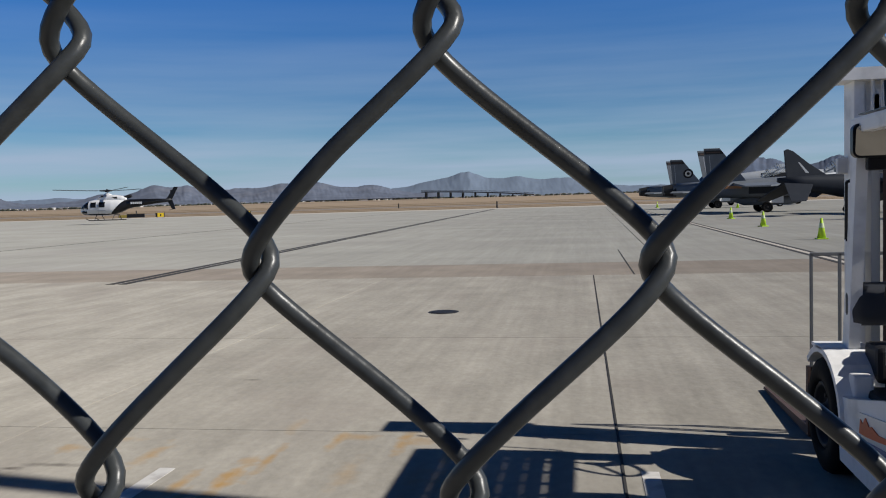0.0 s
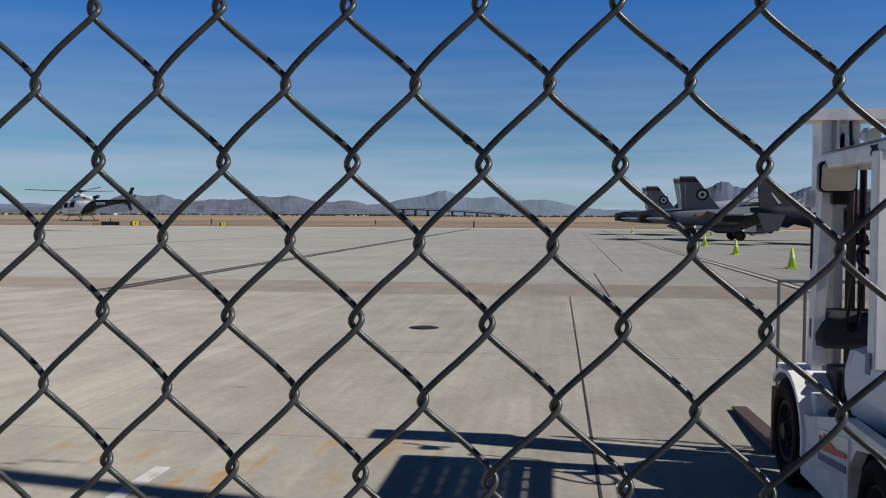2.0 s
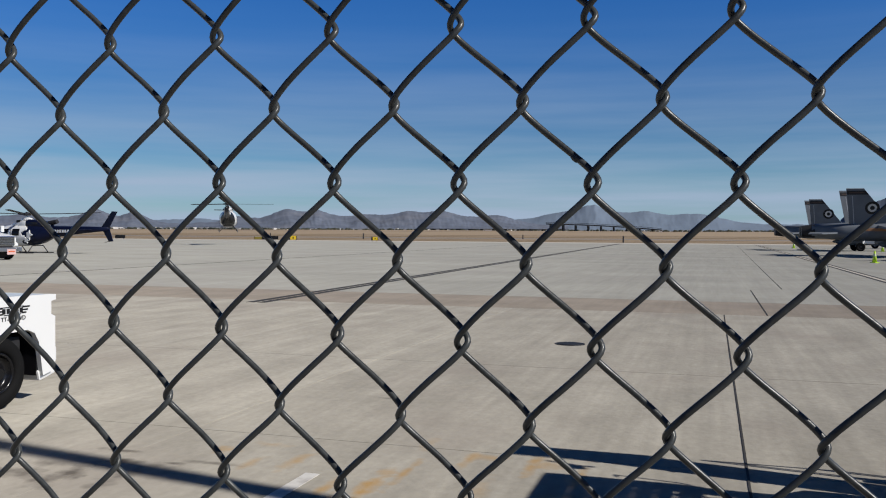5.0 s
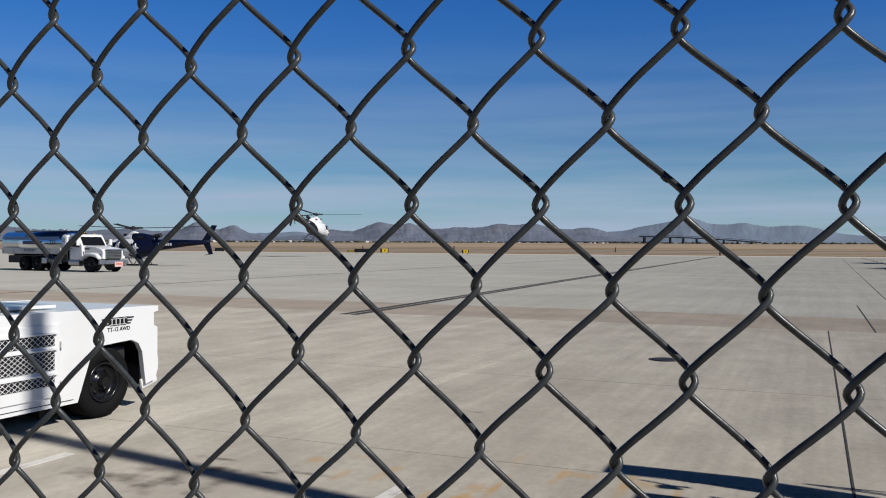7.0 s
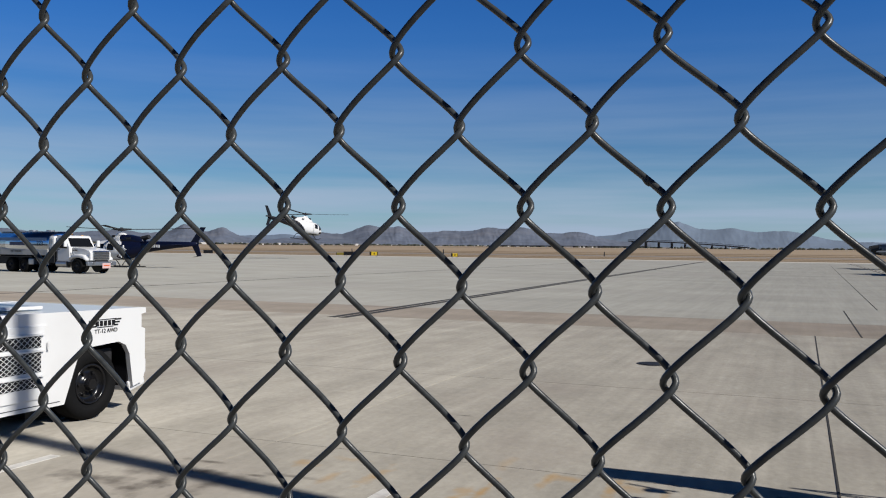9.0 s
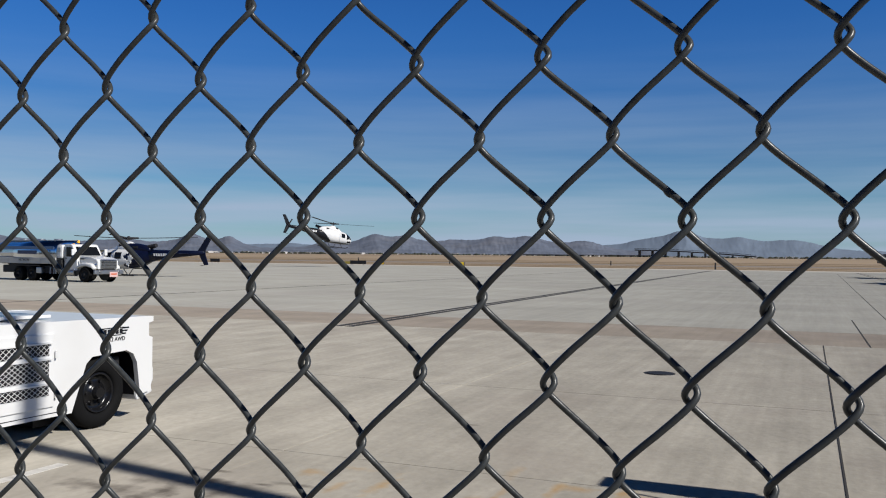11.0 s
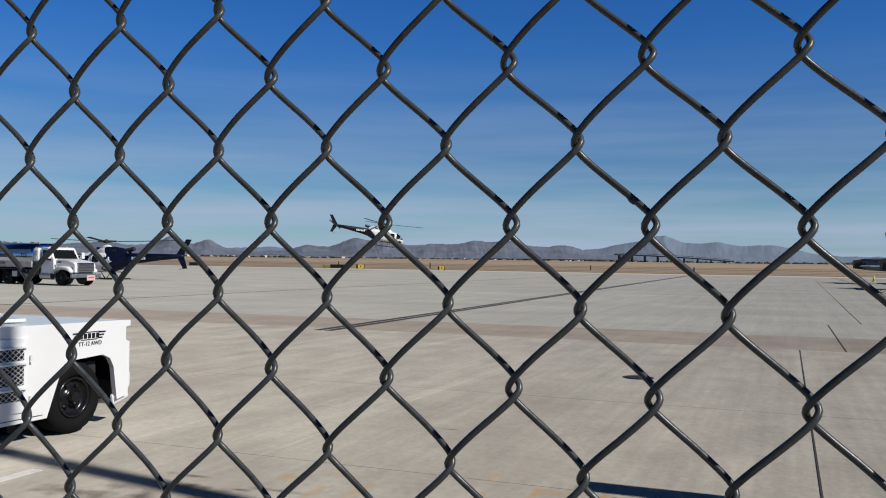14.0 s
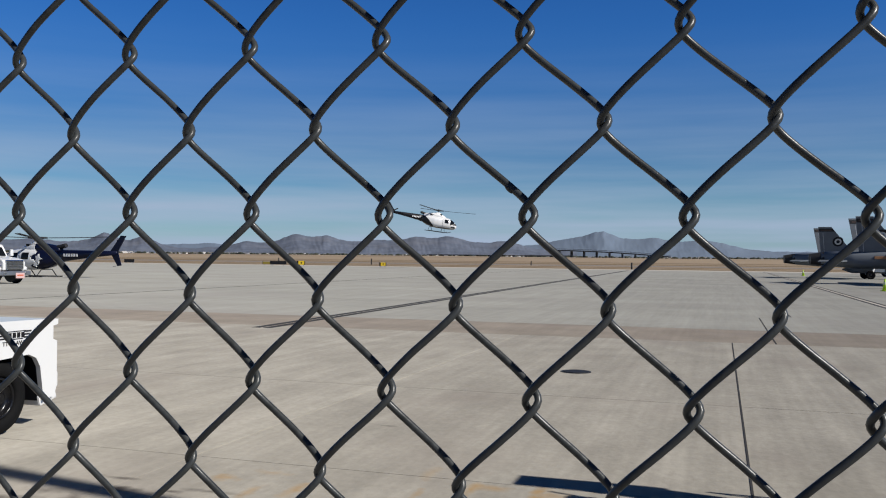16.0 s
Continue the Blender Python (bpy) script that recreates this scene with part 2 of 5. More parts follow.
YELLOW = mat("yellow_sign_panel", (0.75, 0.52, 0.02), 0.5, var=0.1)
# sign yellow darkened to olive, the shade on the panel put into colour
SHADED_YELLOW = mat("shaded_yellow_panel", (0.22, 0.17, 0.025), 0.7, var=0.4, scale=5)
NAVY_PLASTIC = mat("dark_blue_plastic", (0.022, 0.026, 0.036), 0.5, var=0.2, scale=9)
GUARD_GREY = mat("grey_guard_paint", (0.16, 0.165, 0.17), 0.5, var=0.2, scale=12)
RUST = mat("rusty_steel", (0.095, 0.062, 0.054), 0.75, metal=0.3, var=0.4, scale=14, stain=(0.06, 0.04, 0.035), stain_scale=7)
ORANGE = mat("orange_red_decal", (0.58, 0.11, 0.035), 0.5, var=0.15, scale=20)
FADED = mat("faded_orange_decal", (0.34, 0.17, 0.08), 0.6, var=0.2, scale=8)
BLUE = mat("blue_decal", (0.10, 0.13, 0.27), 0.5, var=0.15, scale=20)
# distance haze is mixed into these rock colours as blue
MOUNTAIN = mat("haze_tinted_rock", (0.112, 0.132, 0.178), 1.0, var=0.35, scale=0.03, stain=(0.145, 0.15, 0.175), stain_scale=0.006, stain_amount=0.7, mottle=0.2, mottle_scale=0.012)
MOUNTAIN_FAR = mat("haze_tinted_far_rock", (0.135, 0.175, 0.235), 1.0, var=0.2, scale=0.01)
MOUNTAIN_EAST = mat("haze_tinted_east_rock", (0.078, 0.102, 0.155), 1.0, var=0.3, scale=0.02, stain=(0.095, 0.112, 0.155), stain_scale=0.008, stain_amount=0.6, mottle=0.2, mottle_scale=0.012)
SHRUB = mat("desert_tree_green", (0.045, 0.05, 0.035), 0.9, var=0.3, scale=0.5)
# render of the unseen wall that is added to cut southern sky light
BLOCKING_RENDER = mat("blocking_wall_render", (0.34, 0.30, 0.26), 0.9, var=0.2, scale=3, stain=(0.14, 0.12, 0.10), stain_scale=0.7)
PLASTER = mat("pale_plaster", (0.46, 0.45, 0.44), 0.8, var=0.2, scale=0.2)


# ---------------- mesh helpers ----------------
def part(name, bm, material, parent=None, label="", smooth=False, m=None):
    """Links a bmesh as one mesh object under a thing or part."""
    me = bpy.data.meshes.new(name)
    bmesh.ops.recalc_face_normals(bm, faces=bm.faces)
    for fc in bm.faces:
        fc.smooth = smooth
    bm.to_mesh(me)
    bm.free()
    me.materials.append(material)
    ob = new(name, me)
    ob.parent = parent
    if m is not None:
        ob.matrix_basis = m
    if label:
        tagged(ob, label)
    return ob


def thing(name, label, category, m=None, group="", kind=""):
    ob = new(name)
    ob.empty_display_size = 0.2
    if m is not None:
        ob.matrix_basis = m
    return tagged(ob, label, category, group, kind)


def box(bm, c, s, bevel=0.0, rot=(0, 0, 0)):
    m = pose(*c, *rot) @ Matrix.Diagonal((*s, 1))
    r = bmesh.ops.create_cube(bm, size=1, matrix=m)
    if bevel:
        es = list({e for v in r["verts"] for e in v.link_edges})
        bmesh.ops.bevel(bm, geom=es, offset=bevel, segments=2, affect="EDGES", profile=0.6)
    return bm


def B(c, s, bevel=0.0, rot=(0, 0, 0)):
    return box(bmesh.new(), c, s, bevel, rot)


def tube(bm, p, q, r0, r1=None, n=12, caps=True):
    p, q = Vector(p), Vector(q)
    d = q - p
    m = Matrix.Translation((p + q) / 2) @ d.to_track_quat("Z", "Y").to_matrix().to_4x4()
    bmesh.ops.create_cone(bm, cap_ends=caps, segments=n, radius1=r0, radius2=r0 if r1 is None else r1, depth=d.length, matrix=m)
    return bm


def T(p, q, r0, r1=None, n=12):
    return tube(bmesh.new(), p, q, r0, r1, n)


def prism(bm, pts, thick, m=Matrix()):
    """A flat shape in xz, given thickness along y, with thinned edge faces."""
    a = [bm.verts.new(m @ Vector((x, -thick / 2, z))) for x, z in pts]
    b = [bm.verts.new(m @ Vector((x, thick / 2, z))) for x, z in pts]
    bm.faces.new(a)
    bm.faces.new(b[::-1])
    for k in range(len(pts)):
        j = (k + 1) % len(pts)
        bm.faces.new((a[k], b[k], b[j], a[j]))
    return bm


def PR(pts, thick, m=Matrix()):
    return prism(bmesh.new(), pts, thick, m)


def loft(secs, n=20, power=2.4):
    """A body along x: sections of (x, z centre, half width, half height), superelliptic."""
    bm = bmesh.new()
    rings = []
    for x, zc, w, h in secs:
        ring = []
        for k in range(n):
            a = 2 * math.pi * k / n
            ca, sa = math.cos(a), math.sin(a)
            ring.append(bm.verts.new((x, w * math.copysign(abs(ca) ** (2 / power), ca), zc + h * math.copysign(abs(sa) ** (2 / power), sa))))
        rings.append(ring)
    for a, b in zip(rings, rings[1:]):
        for k in range(n):
            j = (k + 1) % n
            bm.faces.new((a[k], a[j], b[j], b[k]))
    bm.faces.new(rings[0][::-1])
    bm.faces.new(rings[-1])
    return bm


def words(text, size, material, parent, m, name="lettering", label=""):
    cu = bpy.data.curves.new(name, "FONT")
    cu.body, cu.size, cu.extrude, cu.align_x, cu.align_y = text, size, 0.002, "CENTER", "CENTER"
    tmp = bpy.data.objects.new(name, cu)
    scene.collection.objects.link(tmp)
    bpy.context.view_layer.update()
    me = bpy.data.meshes.new_from_object(tmp.evaluated_get(bpy.context.evaluated_depsgraph_get()))
    bpy.data.objects.remove(tmp)
    me.materials.clear()
    me.materials.append(material)
    ob = new(name, me)
    ob.parent, ob.matrix_basis = parent, m
    if label:
        tagged(ob, label)
    return ob


# ---------------- ground ----------------
def ground_sheet():
    bm = bmesh.new()
    bmesh.ops.create_grid(bm, x_segments=40, y_segments=40, size=4700, matrix=pose(0, 0, -0.09))
    return tagged(part("ground", bm, DIRT), "tan desert dirt field reaching the far mountains", "ground", kind="structure")


ground_sheet()
bed = tagged(part("apron_bed", B((-30, 50, -0.05), (260, 146, 0.06)), TAR), "dark tar bed showing in the apron joints", "pavement", kind="structure")
tw = bmesh.new()
box(tw, (-150, 205, -0.08), (1400, 24, 0.04))
tagged(part("taxiway", tw, TAXI), "weathered grey taxiway strip crossing the dirt", "road", kind="structure")
tw = bmesh.new()
box(tw, (-150, 420, -0.08), (2400, 46, 0.04))
tagged(part("runway", tw, TAXI), "distant weathered runway strip on the dirt", "road", kind="structure")
tagged(part("shoulder", B((-30, 130.5, -0.085), (520, 15, 0.05)), SHOULDER), "pale concrete shoulder along the apron edge", "pavement", kind="structure")
for name, y0, y1 in (("verge_near", 143, 154), ("verge_middle", 166, 178), ("verge_far", 240, 285), ("verge_last", 330, 380)):
    tagged(part(name, B((-150, (y0 + y1) / 2, -0.085), (1800, y1 - y0, 0.03)), SCRUB), "dark strip of dry scrub on the desert dirt", "ground", kind="structure")


def light_blocking_wall():
    """Plain unseen wall, added behind the camera to block light from the south."""
    ob = B((0, -12.2, 2.2), (120, 0.4, 4.6), 0.02)
    return tagged(part("wall_south", ob, BLOCKING_RENDER), "plain brown-grey unseen wall added to block light from the south", "wall", kind="structure")


light_blocking_wall()


def field_rise():
    """Beyond the runway the desert floor rises a little towards the town."""
    bm = bmesh.new()
    noise.seed_set(4)
    xs = np.linspace(-2600, 2600, 90)
    ys = (388, 430, 480, 530, 580, 630, 700, 900, 1300, 2000, 3200, 4000)
    grid = []
    for y in ys:
        s = min(1.0, (y - 388) / 250)
        grid.append([bm.verts.new((x, y, -0.1 + 2.3 * s * s * (3 - 2 * s) + (0.35 * s * noise.noise(Vector((x * 0.012, y * 0.02, 0))) if y < 900 else 0))) for x in xs])
    for a, b in zip(grid, grid[1:]):
        for k in range(len(xs) - 1):
            bm.faces.new((a[k], a[k + 1], b[k + 1], b[k]))
    return tagged(part("ground_rise", bm, DIRT, smooth=True), "low rise of tan desert floor before the town", "ground", kind="structure")


field_rise()

# ---------------- distance: mountains, town, bridge ----------------
def mountain_range(name, label, radius, az0, az1, peaks, floor, material, rough, seed, lift=1.0, fold=1.0):
    """A rocky range along an arc: degrees from north, peaks of (azimuth, elevation in degrees, half width), depth behind the crest."""
    noise.seed_set(seed)
    bm = bmesh.new()
    rows, cols = 22, int((az1 - az0) * 14)
    grid = []
    for i in range(cols + 1):
        az = az0 + (az1 - az0) * i / cols
        col = []
        for k in range(rows):
            s = k / (rows - 1)
            wa = az + (1 - s) * 1.3 * noise.noise(Vector((az * 0.8, s * 2.6, seed + 8)))      # spurs wander downhill
            e = floor + sum(h * math.exp(-abs((wa - a) / w) ** 1.6) for a, h, w in peaks)
            e += rough * s ** 2 * (noise.noise(Vector((wa * 0.9, seed, 0))) + 0.5 * noise.noise(Vector((wa * 2.7, seed, 5))) + 0.3 * noise.noise(Vector((wa * 7.1, seed, 9))))
            crest = max(e * lift, 0.05)
            rr = radius * (0.86 + 0.14 * s)
            up = crest * s ** 1.3 * (1 + fold * (1 - s) * (0.22 * noise.noise(Vector((az * 1.6, s * 4, seed))) + 0.24 * abs(noise.noise(Vector((az * 3.7 + s * 2, s * 2, seed + 3)))) + 0.14 * abs(noise.noise(Vector((az * 9.0 - s * 3, s * 5, seed + 6))))))
            x, y = rr * math.sin(radians(az)), rr * math.cos(radians(az))
            col.append(bm.verts.new((x, y, rr * math.tan(radians(up)) - 3)))
        grid.append(col)
    for a, b in zip(grid, grid[1:]):
        for k in range(rows - 1):
            bm.faces.new((a[k], b[k], b[k + 1], a[k + 1]))
    return tagged(part(name, bm, material, smooth=True), label, "mountains", kind="structure")


# each range carries its haze in its material's colour
mountain_range("backdrop_mountains_far", "distant desert mountain range, pale blue haze put into its colour", 4650, -75, 45,
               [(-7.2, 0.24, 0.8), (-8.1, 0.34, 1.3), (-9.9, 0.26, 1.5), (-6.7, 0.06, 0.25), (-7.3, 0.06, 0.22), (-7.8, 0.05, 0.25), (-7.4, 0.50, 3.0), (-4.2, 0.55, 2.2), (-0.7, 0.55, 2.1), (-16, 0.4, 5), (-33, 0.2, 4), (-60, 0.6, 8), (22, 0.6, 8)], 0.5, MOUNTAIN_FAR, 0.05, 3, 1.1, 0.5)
mountain_range("backdrop_mountains_near", "rugged desert mountains beyond the airfield, bluish haze put into their colour", 4250, -75, -9,
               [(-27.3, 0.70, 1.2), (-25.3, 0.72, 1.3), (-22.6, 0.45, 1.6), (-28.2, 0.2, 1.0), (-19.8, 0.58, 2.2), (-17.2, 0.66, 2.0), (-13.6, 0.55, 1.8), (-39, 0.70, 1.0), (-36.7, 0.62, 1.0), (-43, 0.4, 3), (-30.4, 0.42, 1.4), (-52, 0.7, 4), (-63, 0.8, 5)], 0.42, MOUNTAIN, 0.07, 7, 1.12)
mountain_range("backdrop_mountain_east", "rocky grey mountain with a steep craggy crest, blue haze put into its colour", 4300, 2, 45,
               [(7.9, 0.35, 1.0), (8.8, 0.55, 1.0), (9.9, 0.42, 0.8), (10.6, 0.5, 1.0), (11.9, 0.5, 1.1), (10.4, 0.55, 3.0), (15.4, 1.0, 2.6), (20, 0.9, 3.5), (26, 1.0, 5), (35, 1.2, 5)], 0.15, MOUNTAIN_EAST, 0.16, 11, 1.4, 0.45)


def town():
    rng = random.Random(5)
    bm, tr = bmesh.new(), bmesh.new()
    for k in range(330):
        az, d = radians(rng.uniform(-50, 3)), rng.uniform(1500, 2100)
        w, h = rng.uniform(4, 26), rng.uniform(1.6, 4.4)
        box(bm, (d * math.sin(az), d * math.cos(az), 2.2 + h / 2), (w, rng.uniform(6, 14), h))
    for k in range(1900):
        az, d = radians(rng.uniform(-52, 4)), rng.uniform(1350, 2200)
        h = rng.uniform(1.4, 5.0)
        bmesh.ops.create_icosphere(tr, subdivisions=1, radius=h / 2, matrix=pose(d * math.sin(az), d * math.cos(az), 2.2 + h * 0.4) @ Matrix.Diagonal((rng.uniform(1, 2.6), 1, 1, 1)))
    tagged(part("town_buildings", bm, PLASTER), "low pale town buildings far beyond the airfield", "buildings", kind="stuff")
    tagged(part("town_trees", tr, SHRUB), "dark far trees among the town buildings", "trees", kind="stuff")


town()


def bridge():
    ob = thing("road_bridge", "long dark road bridge on slim piers across the field", "bridge", pose(0, 640, 0))
    deck = bmesh.new()
    x0, x1, n = -117, -34, 24
    for k in range(n):          # one bent slab of short runs
        a, b = k / n, (k + 1) / n
        za, zb = (7.4 - 1.0 * s - 3.2 * s * s for s in (a, b))
        xa, xb = x0 + (x1 - x0) * a, x0 + (x1 - x0) * b
        box(deck, ((xa + xb) / 2, 0, (za + zb) / 2), (xb - xa + 0.1, 11, 0.8), rot=(0, math.degrees(math.atan2(za - zb, xb - xa)), 0))
    part("deck", deck, DARK, ob)
    for k in range(9):
        s = (k + 0.3) / 9
        z = 7.4 - 1.0 * s - 3.2 * s * s
        part("pier", B((x0 + (x1 - x0) * s, 0, z / 2 - 0.5), (0.7, 8, z)), DARK, ob)
    rl = bmesh.new()
    for sy in (-5.4,):
        for k in range(n):
            s = (k + 0.5) / n
            box(rl, (x0 + (x1 - x0) * s, sy, 7.4 - 1.0 * s - 3.2 * s * s + 1.1), ((x1 - x0) / n + 0.1, 0.15, 0.25))
    part("parapet", rl, DARK, ob)
    low = bmesh.new()
    box(low, (-170, 40, 3.5), (120, 8, 0.5))
    for k in range(12):
        box(low, (-228 + k * 10, 40, 2.2), (0.6, 6, 2.4))
    tagged(part("causeway", low, DARK, m=pose(0, 640, 0)), "low dark causeway far across the field", "bridge")


bridge()


def airfield_sign(x, y, w, h, front, label, name="airfield_sign", back=BLACK):
    ob = thing(name, label, "sign", pose(x, y, -0.09, 0, 0, math.degrees(math.atan2(-x, y)) * 0.6))
    part("panel", B((0, 0, 0.25 + h / 2), (w, 0.22, h), 0.02), front, ob)
    part("end_cap", B((-w / 2 - 0.03, 0, 0.25 + h / 2), (0.06, 0.26, h + 0.06), 0.01), back, ob)
    part("end_cap", B((w / 2 + 0.03, 0, 0.25 + h / 2), (0.06, 0.26, h + 0.06), 0.01), back, ob)
    for sx in (-w * 0.35, w * 0.35):
        part("leg", T((sx, 0, 0), (sx, 0, 0.26), 0.05), STEEL, ob)
    if front is YELLOW:
        part("legend_bar", B((w * 0.08, -0.113, 0.25 + h / 2), (w * 0.14, 0.012, h * 0.5), 0.002), BLACK, ob)
        part("legend_bar", B((-w * 0.40, -0.113, 0.25 + h / 2), (w * 0.18, 0.012, h * 0.98), 0.002), BLACK, ob)
    return ob


for sx, sy, w, h, front, label in (
        (-63.6, 124.5, 1.2, 0.6, YELLOW, "yellow airfield sign on the dirt edge"),
        (-49.6, 124.5, 0.95, 0.5, YELLOW, "small yellow airfield sign on the dirt edge"),
        (-67.6, 124.5, 2.5, 0.55, BLACK, "black airfield sign panel on the dirt edge"),
        (-70.6, 126.5, 1.6, 0.4, SHADED_YELLOW, "low yellow airfield sign behind a black one, its shade painted olive"),
        (-96.0, 124.5, 1.5, 0.55, BLACK, "small black airfield sign far along the edge")):
    airfield_sign(sx, sy, w, h, front, label)


def marker(x, y, h):
    ob = thing("marker_post", "short dark marker post with a cap on the dirt", "post", pose(x, y, -0.09))
    part("post", T((0, 0, 0), (0, 0, h), 0.13, 0.11), DARK, ob)
    part("cap", T((0, 0, h), (0, 0, h + 0.12), 0.16, 0.08), DARK, ob)


for mx, my, mh in ((-13.3, 139, 1.0), (-68.2, 165, 1.1), (-40.2, 190, 0.9), (-103, 190, 1.0)):
    marker(mx, my, mh)


# ---------------- chain-link fence ----------------
CELL_W, CELL_H, FENCE_Z = 0.072, 0.084, 1.6192
WIRE = 0.00177


def wire_mesh(name, lean, seed):
    """One zigzag wire: a flattened spiral, its legs alternately before and behind the mesh's plane, hooked into its neighbours at the bends."""
    rng = random.Random(seed)
    per, n_side, periods = 36, 10, 25
    amp = CELL_W / 4 + WIRE * 1.15
    pts = []
    wob = [rng.uniform(-0.0006, 0.0006) for _ in range(periods * 2 + 4)]
    for k in range(per * periods + 1):
        u = k / per
        u += 0.055 * math.sin(4 * math.pi * u) / math.pi      # points crowd at the bends
        th = 2 * math.pi * u
        tri = 2 / math.pi * math.asin(0.965 * math.sin(th)) / (2 / math.pi * math.asin(0.965))
        curve = 0.86 * tri + 0.14 * math.sin(th)
        depth = 0.0022 * math.tanh(3.2 * math.cos(th)) + 0.0030 * math.cos(th)
        sag = 0.0007 * max(0.0, -math.cos(th))                    # one set of legs is bowed a little
        pts.append((lean * amp * curve - sag + wob[int(u * 2 + 0.5)] * (1 - abs(tri)), depth * lean, -CELL_H * u))
    pts = np.array(pts)
    tang = np.gradient(pts, axis=0)
    tang /= np.linalg.norm(tang, axis=1)[:, None]
    side = np.cross(tang, (0, 1.0, 0))
    side /= np.linalg.norm(side, axis=1)[:, None]
    up = np.cross(side, tang)
    ang = np.linspace(0, 2 * math.pi, n_side, endpoint=False)
    verts = (pts[:, None] + WIRE * (np.cos(ang)[None, :, None] * side[:, None] + np.sin(ang)[None, :, None] * up[:, None])).reshape(-1, 3)
    faces = [(i * n_side + j, i * n_side + (j + 1) % n_side, (i + 1) * n_side + (j + 1) % n_side, (i + 1) * n_side + j)
             for i in range(len(pts) - 1) for j in range(n_side)]
    me = bpy.data.meshes.new(name)
    me.from_pydata(verts.tolist(), [], faces)
    me.polygons.foreach_set("use_smooth", [True] * len(me.polygons))
    me.materials.append(GALV)
    return me


def mesh_pull(x):
    """The mesh hangs a little unevenly: how far it is stretched sideways."""
    return float(np.interp(x, (-0.6, -0.45, -0.25, -0.1, 0.0, 0.07, 0.15), (-0.0095, -0.0068, -0.0002, 0.0015, -0.0005, -0.002, -0.0025)))


def mesh_lean(x):
    """How far the mesh leans west towards its top."""
    return float(np.interp(x, (-0.32, -0.18, -0.1), (0.009, 0.022, 0.028)))


def mesh_lift(x):
    return 0.002 * math.exp(-((x + 0.25) / 0.15) ** 2)


def fence():
    ob = thing("chain_link_fence", "galvanised steel chain-link fence with diamond mesh", "fence")
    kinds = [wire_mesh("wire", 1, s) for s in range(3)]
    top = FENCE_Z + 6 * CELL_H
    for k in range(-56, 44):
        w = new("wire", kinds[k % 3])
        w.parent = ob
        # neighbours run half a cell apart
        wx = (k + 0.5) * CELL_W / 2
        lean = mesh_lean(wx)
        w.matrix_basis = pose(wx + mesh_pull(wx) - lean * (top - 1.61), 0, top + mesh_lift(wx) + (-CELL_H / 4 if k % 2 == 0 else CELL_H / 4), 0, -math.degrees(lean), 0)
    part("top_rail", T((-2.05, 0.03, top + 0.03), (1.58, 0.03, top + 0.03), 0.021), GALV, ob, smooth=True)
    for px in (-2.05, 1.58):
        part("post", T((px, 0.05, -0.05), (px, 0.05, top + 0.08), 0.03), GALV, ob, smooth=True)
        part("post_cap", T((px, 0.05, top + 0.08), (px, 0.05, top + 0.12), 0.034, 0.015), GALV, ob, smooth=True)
    # drips of zinc left on two strands
    for i, j in ((-3, 1), (0, 0)):
        nx, nz = i * CELL_W / 2, FENCE_Z + j * CELL_H / 2
        nx, nz = nx + mesh_pull(nx) - mesh_lean(nx) * (nz - 1.61), nz + mesh_lift(nx)
        bm = bmesh.new()
        bmesh.ops.create_icosphere(bm, subdivisions=2, radius=0.0014, matrix=pose(nx - 0.0102, 0.0042, nz + 0.0138, 0, 49, 0) @ Matrix.Diagonal((2.2, 1, 1, 1)))
        part("zinc_drip", bm, GALV, ob, smooth=True)


fence()


# ---------------- light pole beside the fence ----------------
def light_pole():
    ob = thing("light_pole", "tall grey steel light pole standing on the apron edge", "light pole", pose(7.2, 2.64, 0))
    part("base", B((0, 0, 0.15), (0.5, 0.5, 0.32), 0.03), CONCRETE_NEAR, ob)
    part("pole", T((0, 0, 0.3), (0, 0, 13.0), 0.125, 0.105, 20), STEEL, ob, smooth=True)
    part("arm", T((0, 0, 12.8), (1.3, 0, 13.1), 0.04), STEEL, ob)
    part("lamp_head", B((1.6, 0, 13.12), (0.7, 0.32, 0.14), 0.03), DARK, ob)


light_pole()


# ---------------- wheels ----------------
def wheel(parent, c, r, w, out=1, rim=DARK, name="wheel", hub=0.55):
    """A wheel on an axle along y, its outer face towards out * y."""
    wh = part(name, wheel_tyre(r, w), RUBBER, parent, smooth=True, m=pose(*c))
    bm = bmesh.new()
    prof = ((1.06, 0.30), (1.04, 0.42), (0.97, 0.46), (0.90, 0.40), (0.86, 0.24), (0.70, 0.20), (0.52, 0.24), (0.40, 0.32), (0.36, 0.36), (0.01, 0.36))
    rings = [[bm.verts.new((r * hub * p * math.cos(a), out * w * q, r * hub * p * math.sin(a))) for p, q in prof] for a in np.linspace(0, 2 * math.pi, 28, endpoint=False)]
    for ra, rb in zip(rings, rings[1:] + rings[:1]):
        for j in range(len(prof) - 1):
            bm.faces.new((ra[j], ra[j + 1], rb[j + 1], rb[j]))
    part("rim", bm, rim, wh, smooth=True)
    bm = bmesh.new()
    tube(bm, (0, out * w * 0.38, 0), (0, out * w * 0.52, 0), r * 0.2, r * 0.15, 16)
    part("hub", bm, rim, wh)
    bm = bmesh.new()
    for k in range(6):
        a = math.pi * k / 3
        tube(bm, (r * 0.34 * math.cos(a), out * w * 0.20, r * 0.34 * math.sin(a)), (r * 0.34 * math.cos(a), out * w * 0.32, r * 0.34 * math.sin(a)), r * 0.04, n=8)
    tagged(part("lug_nuts", bm, rim, wh), kind="stuff")
    return wh


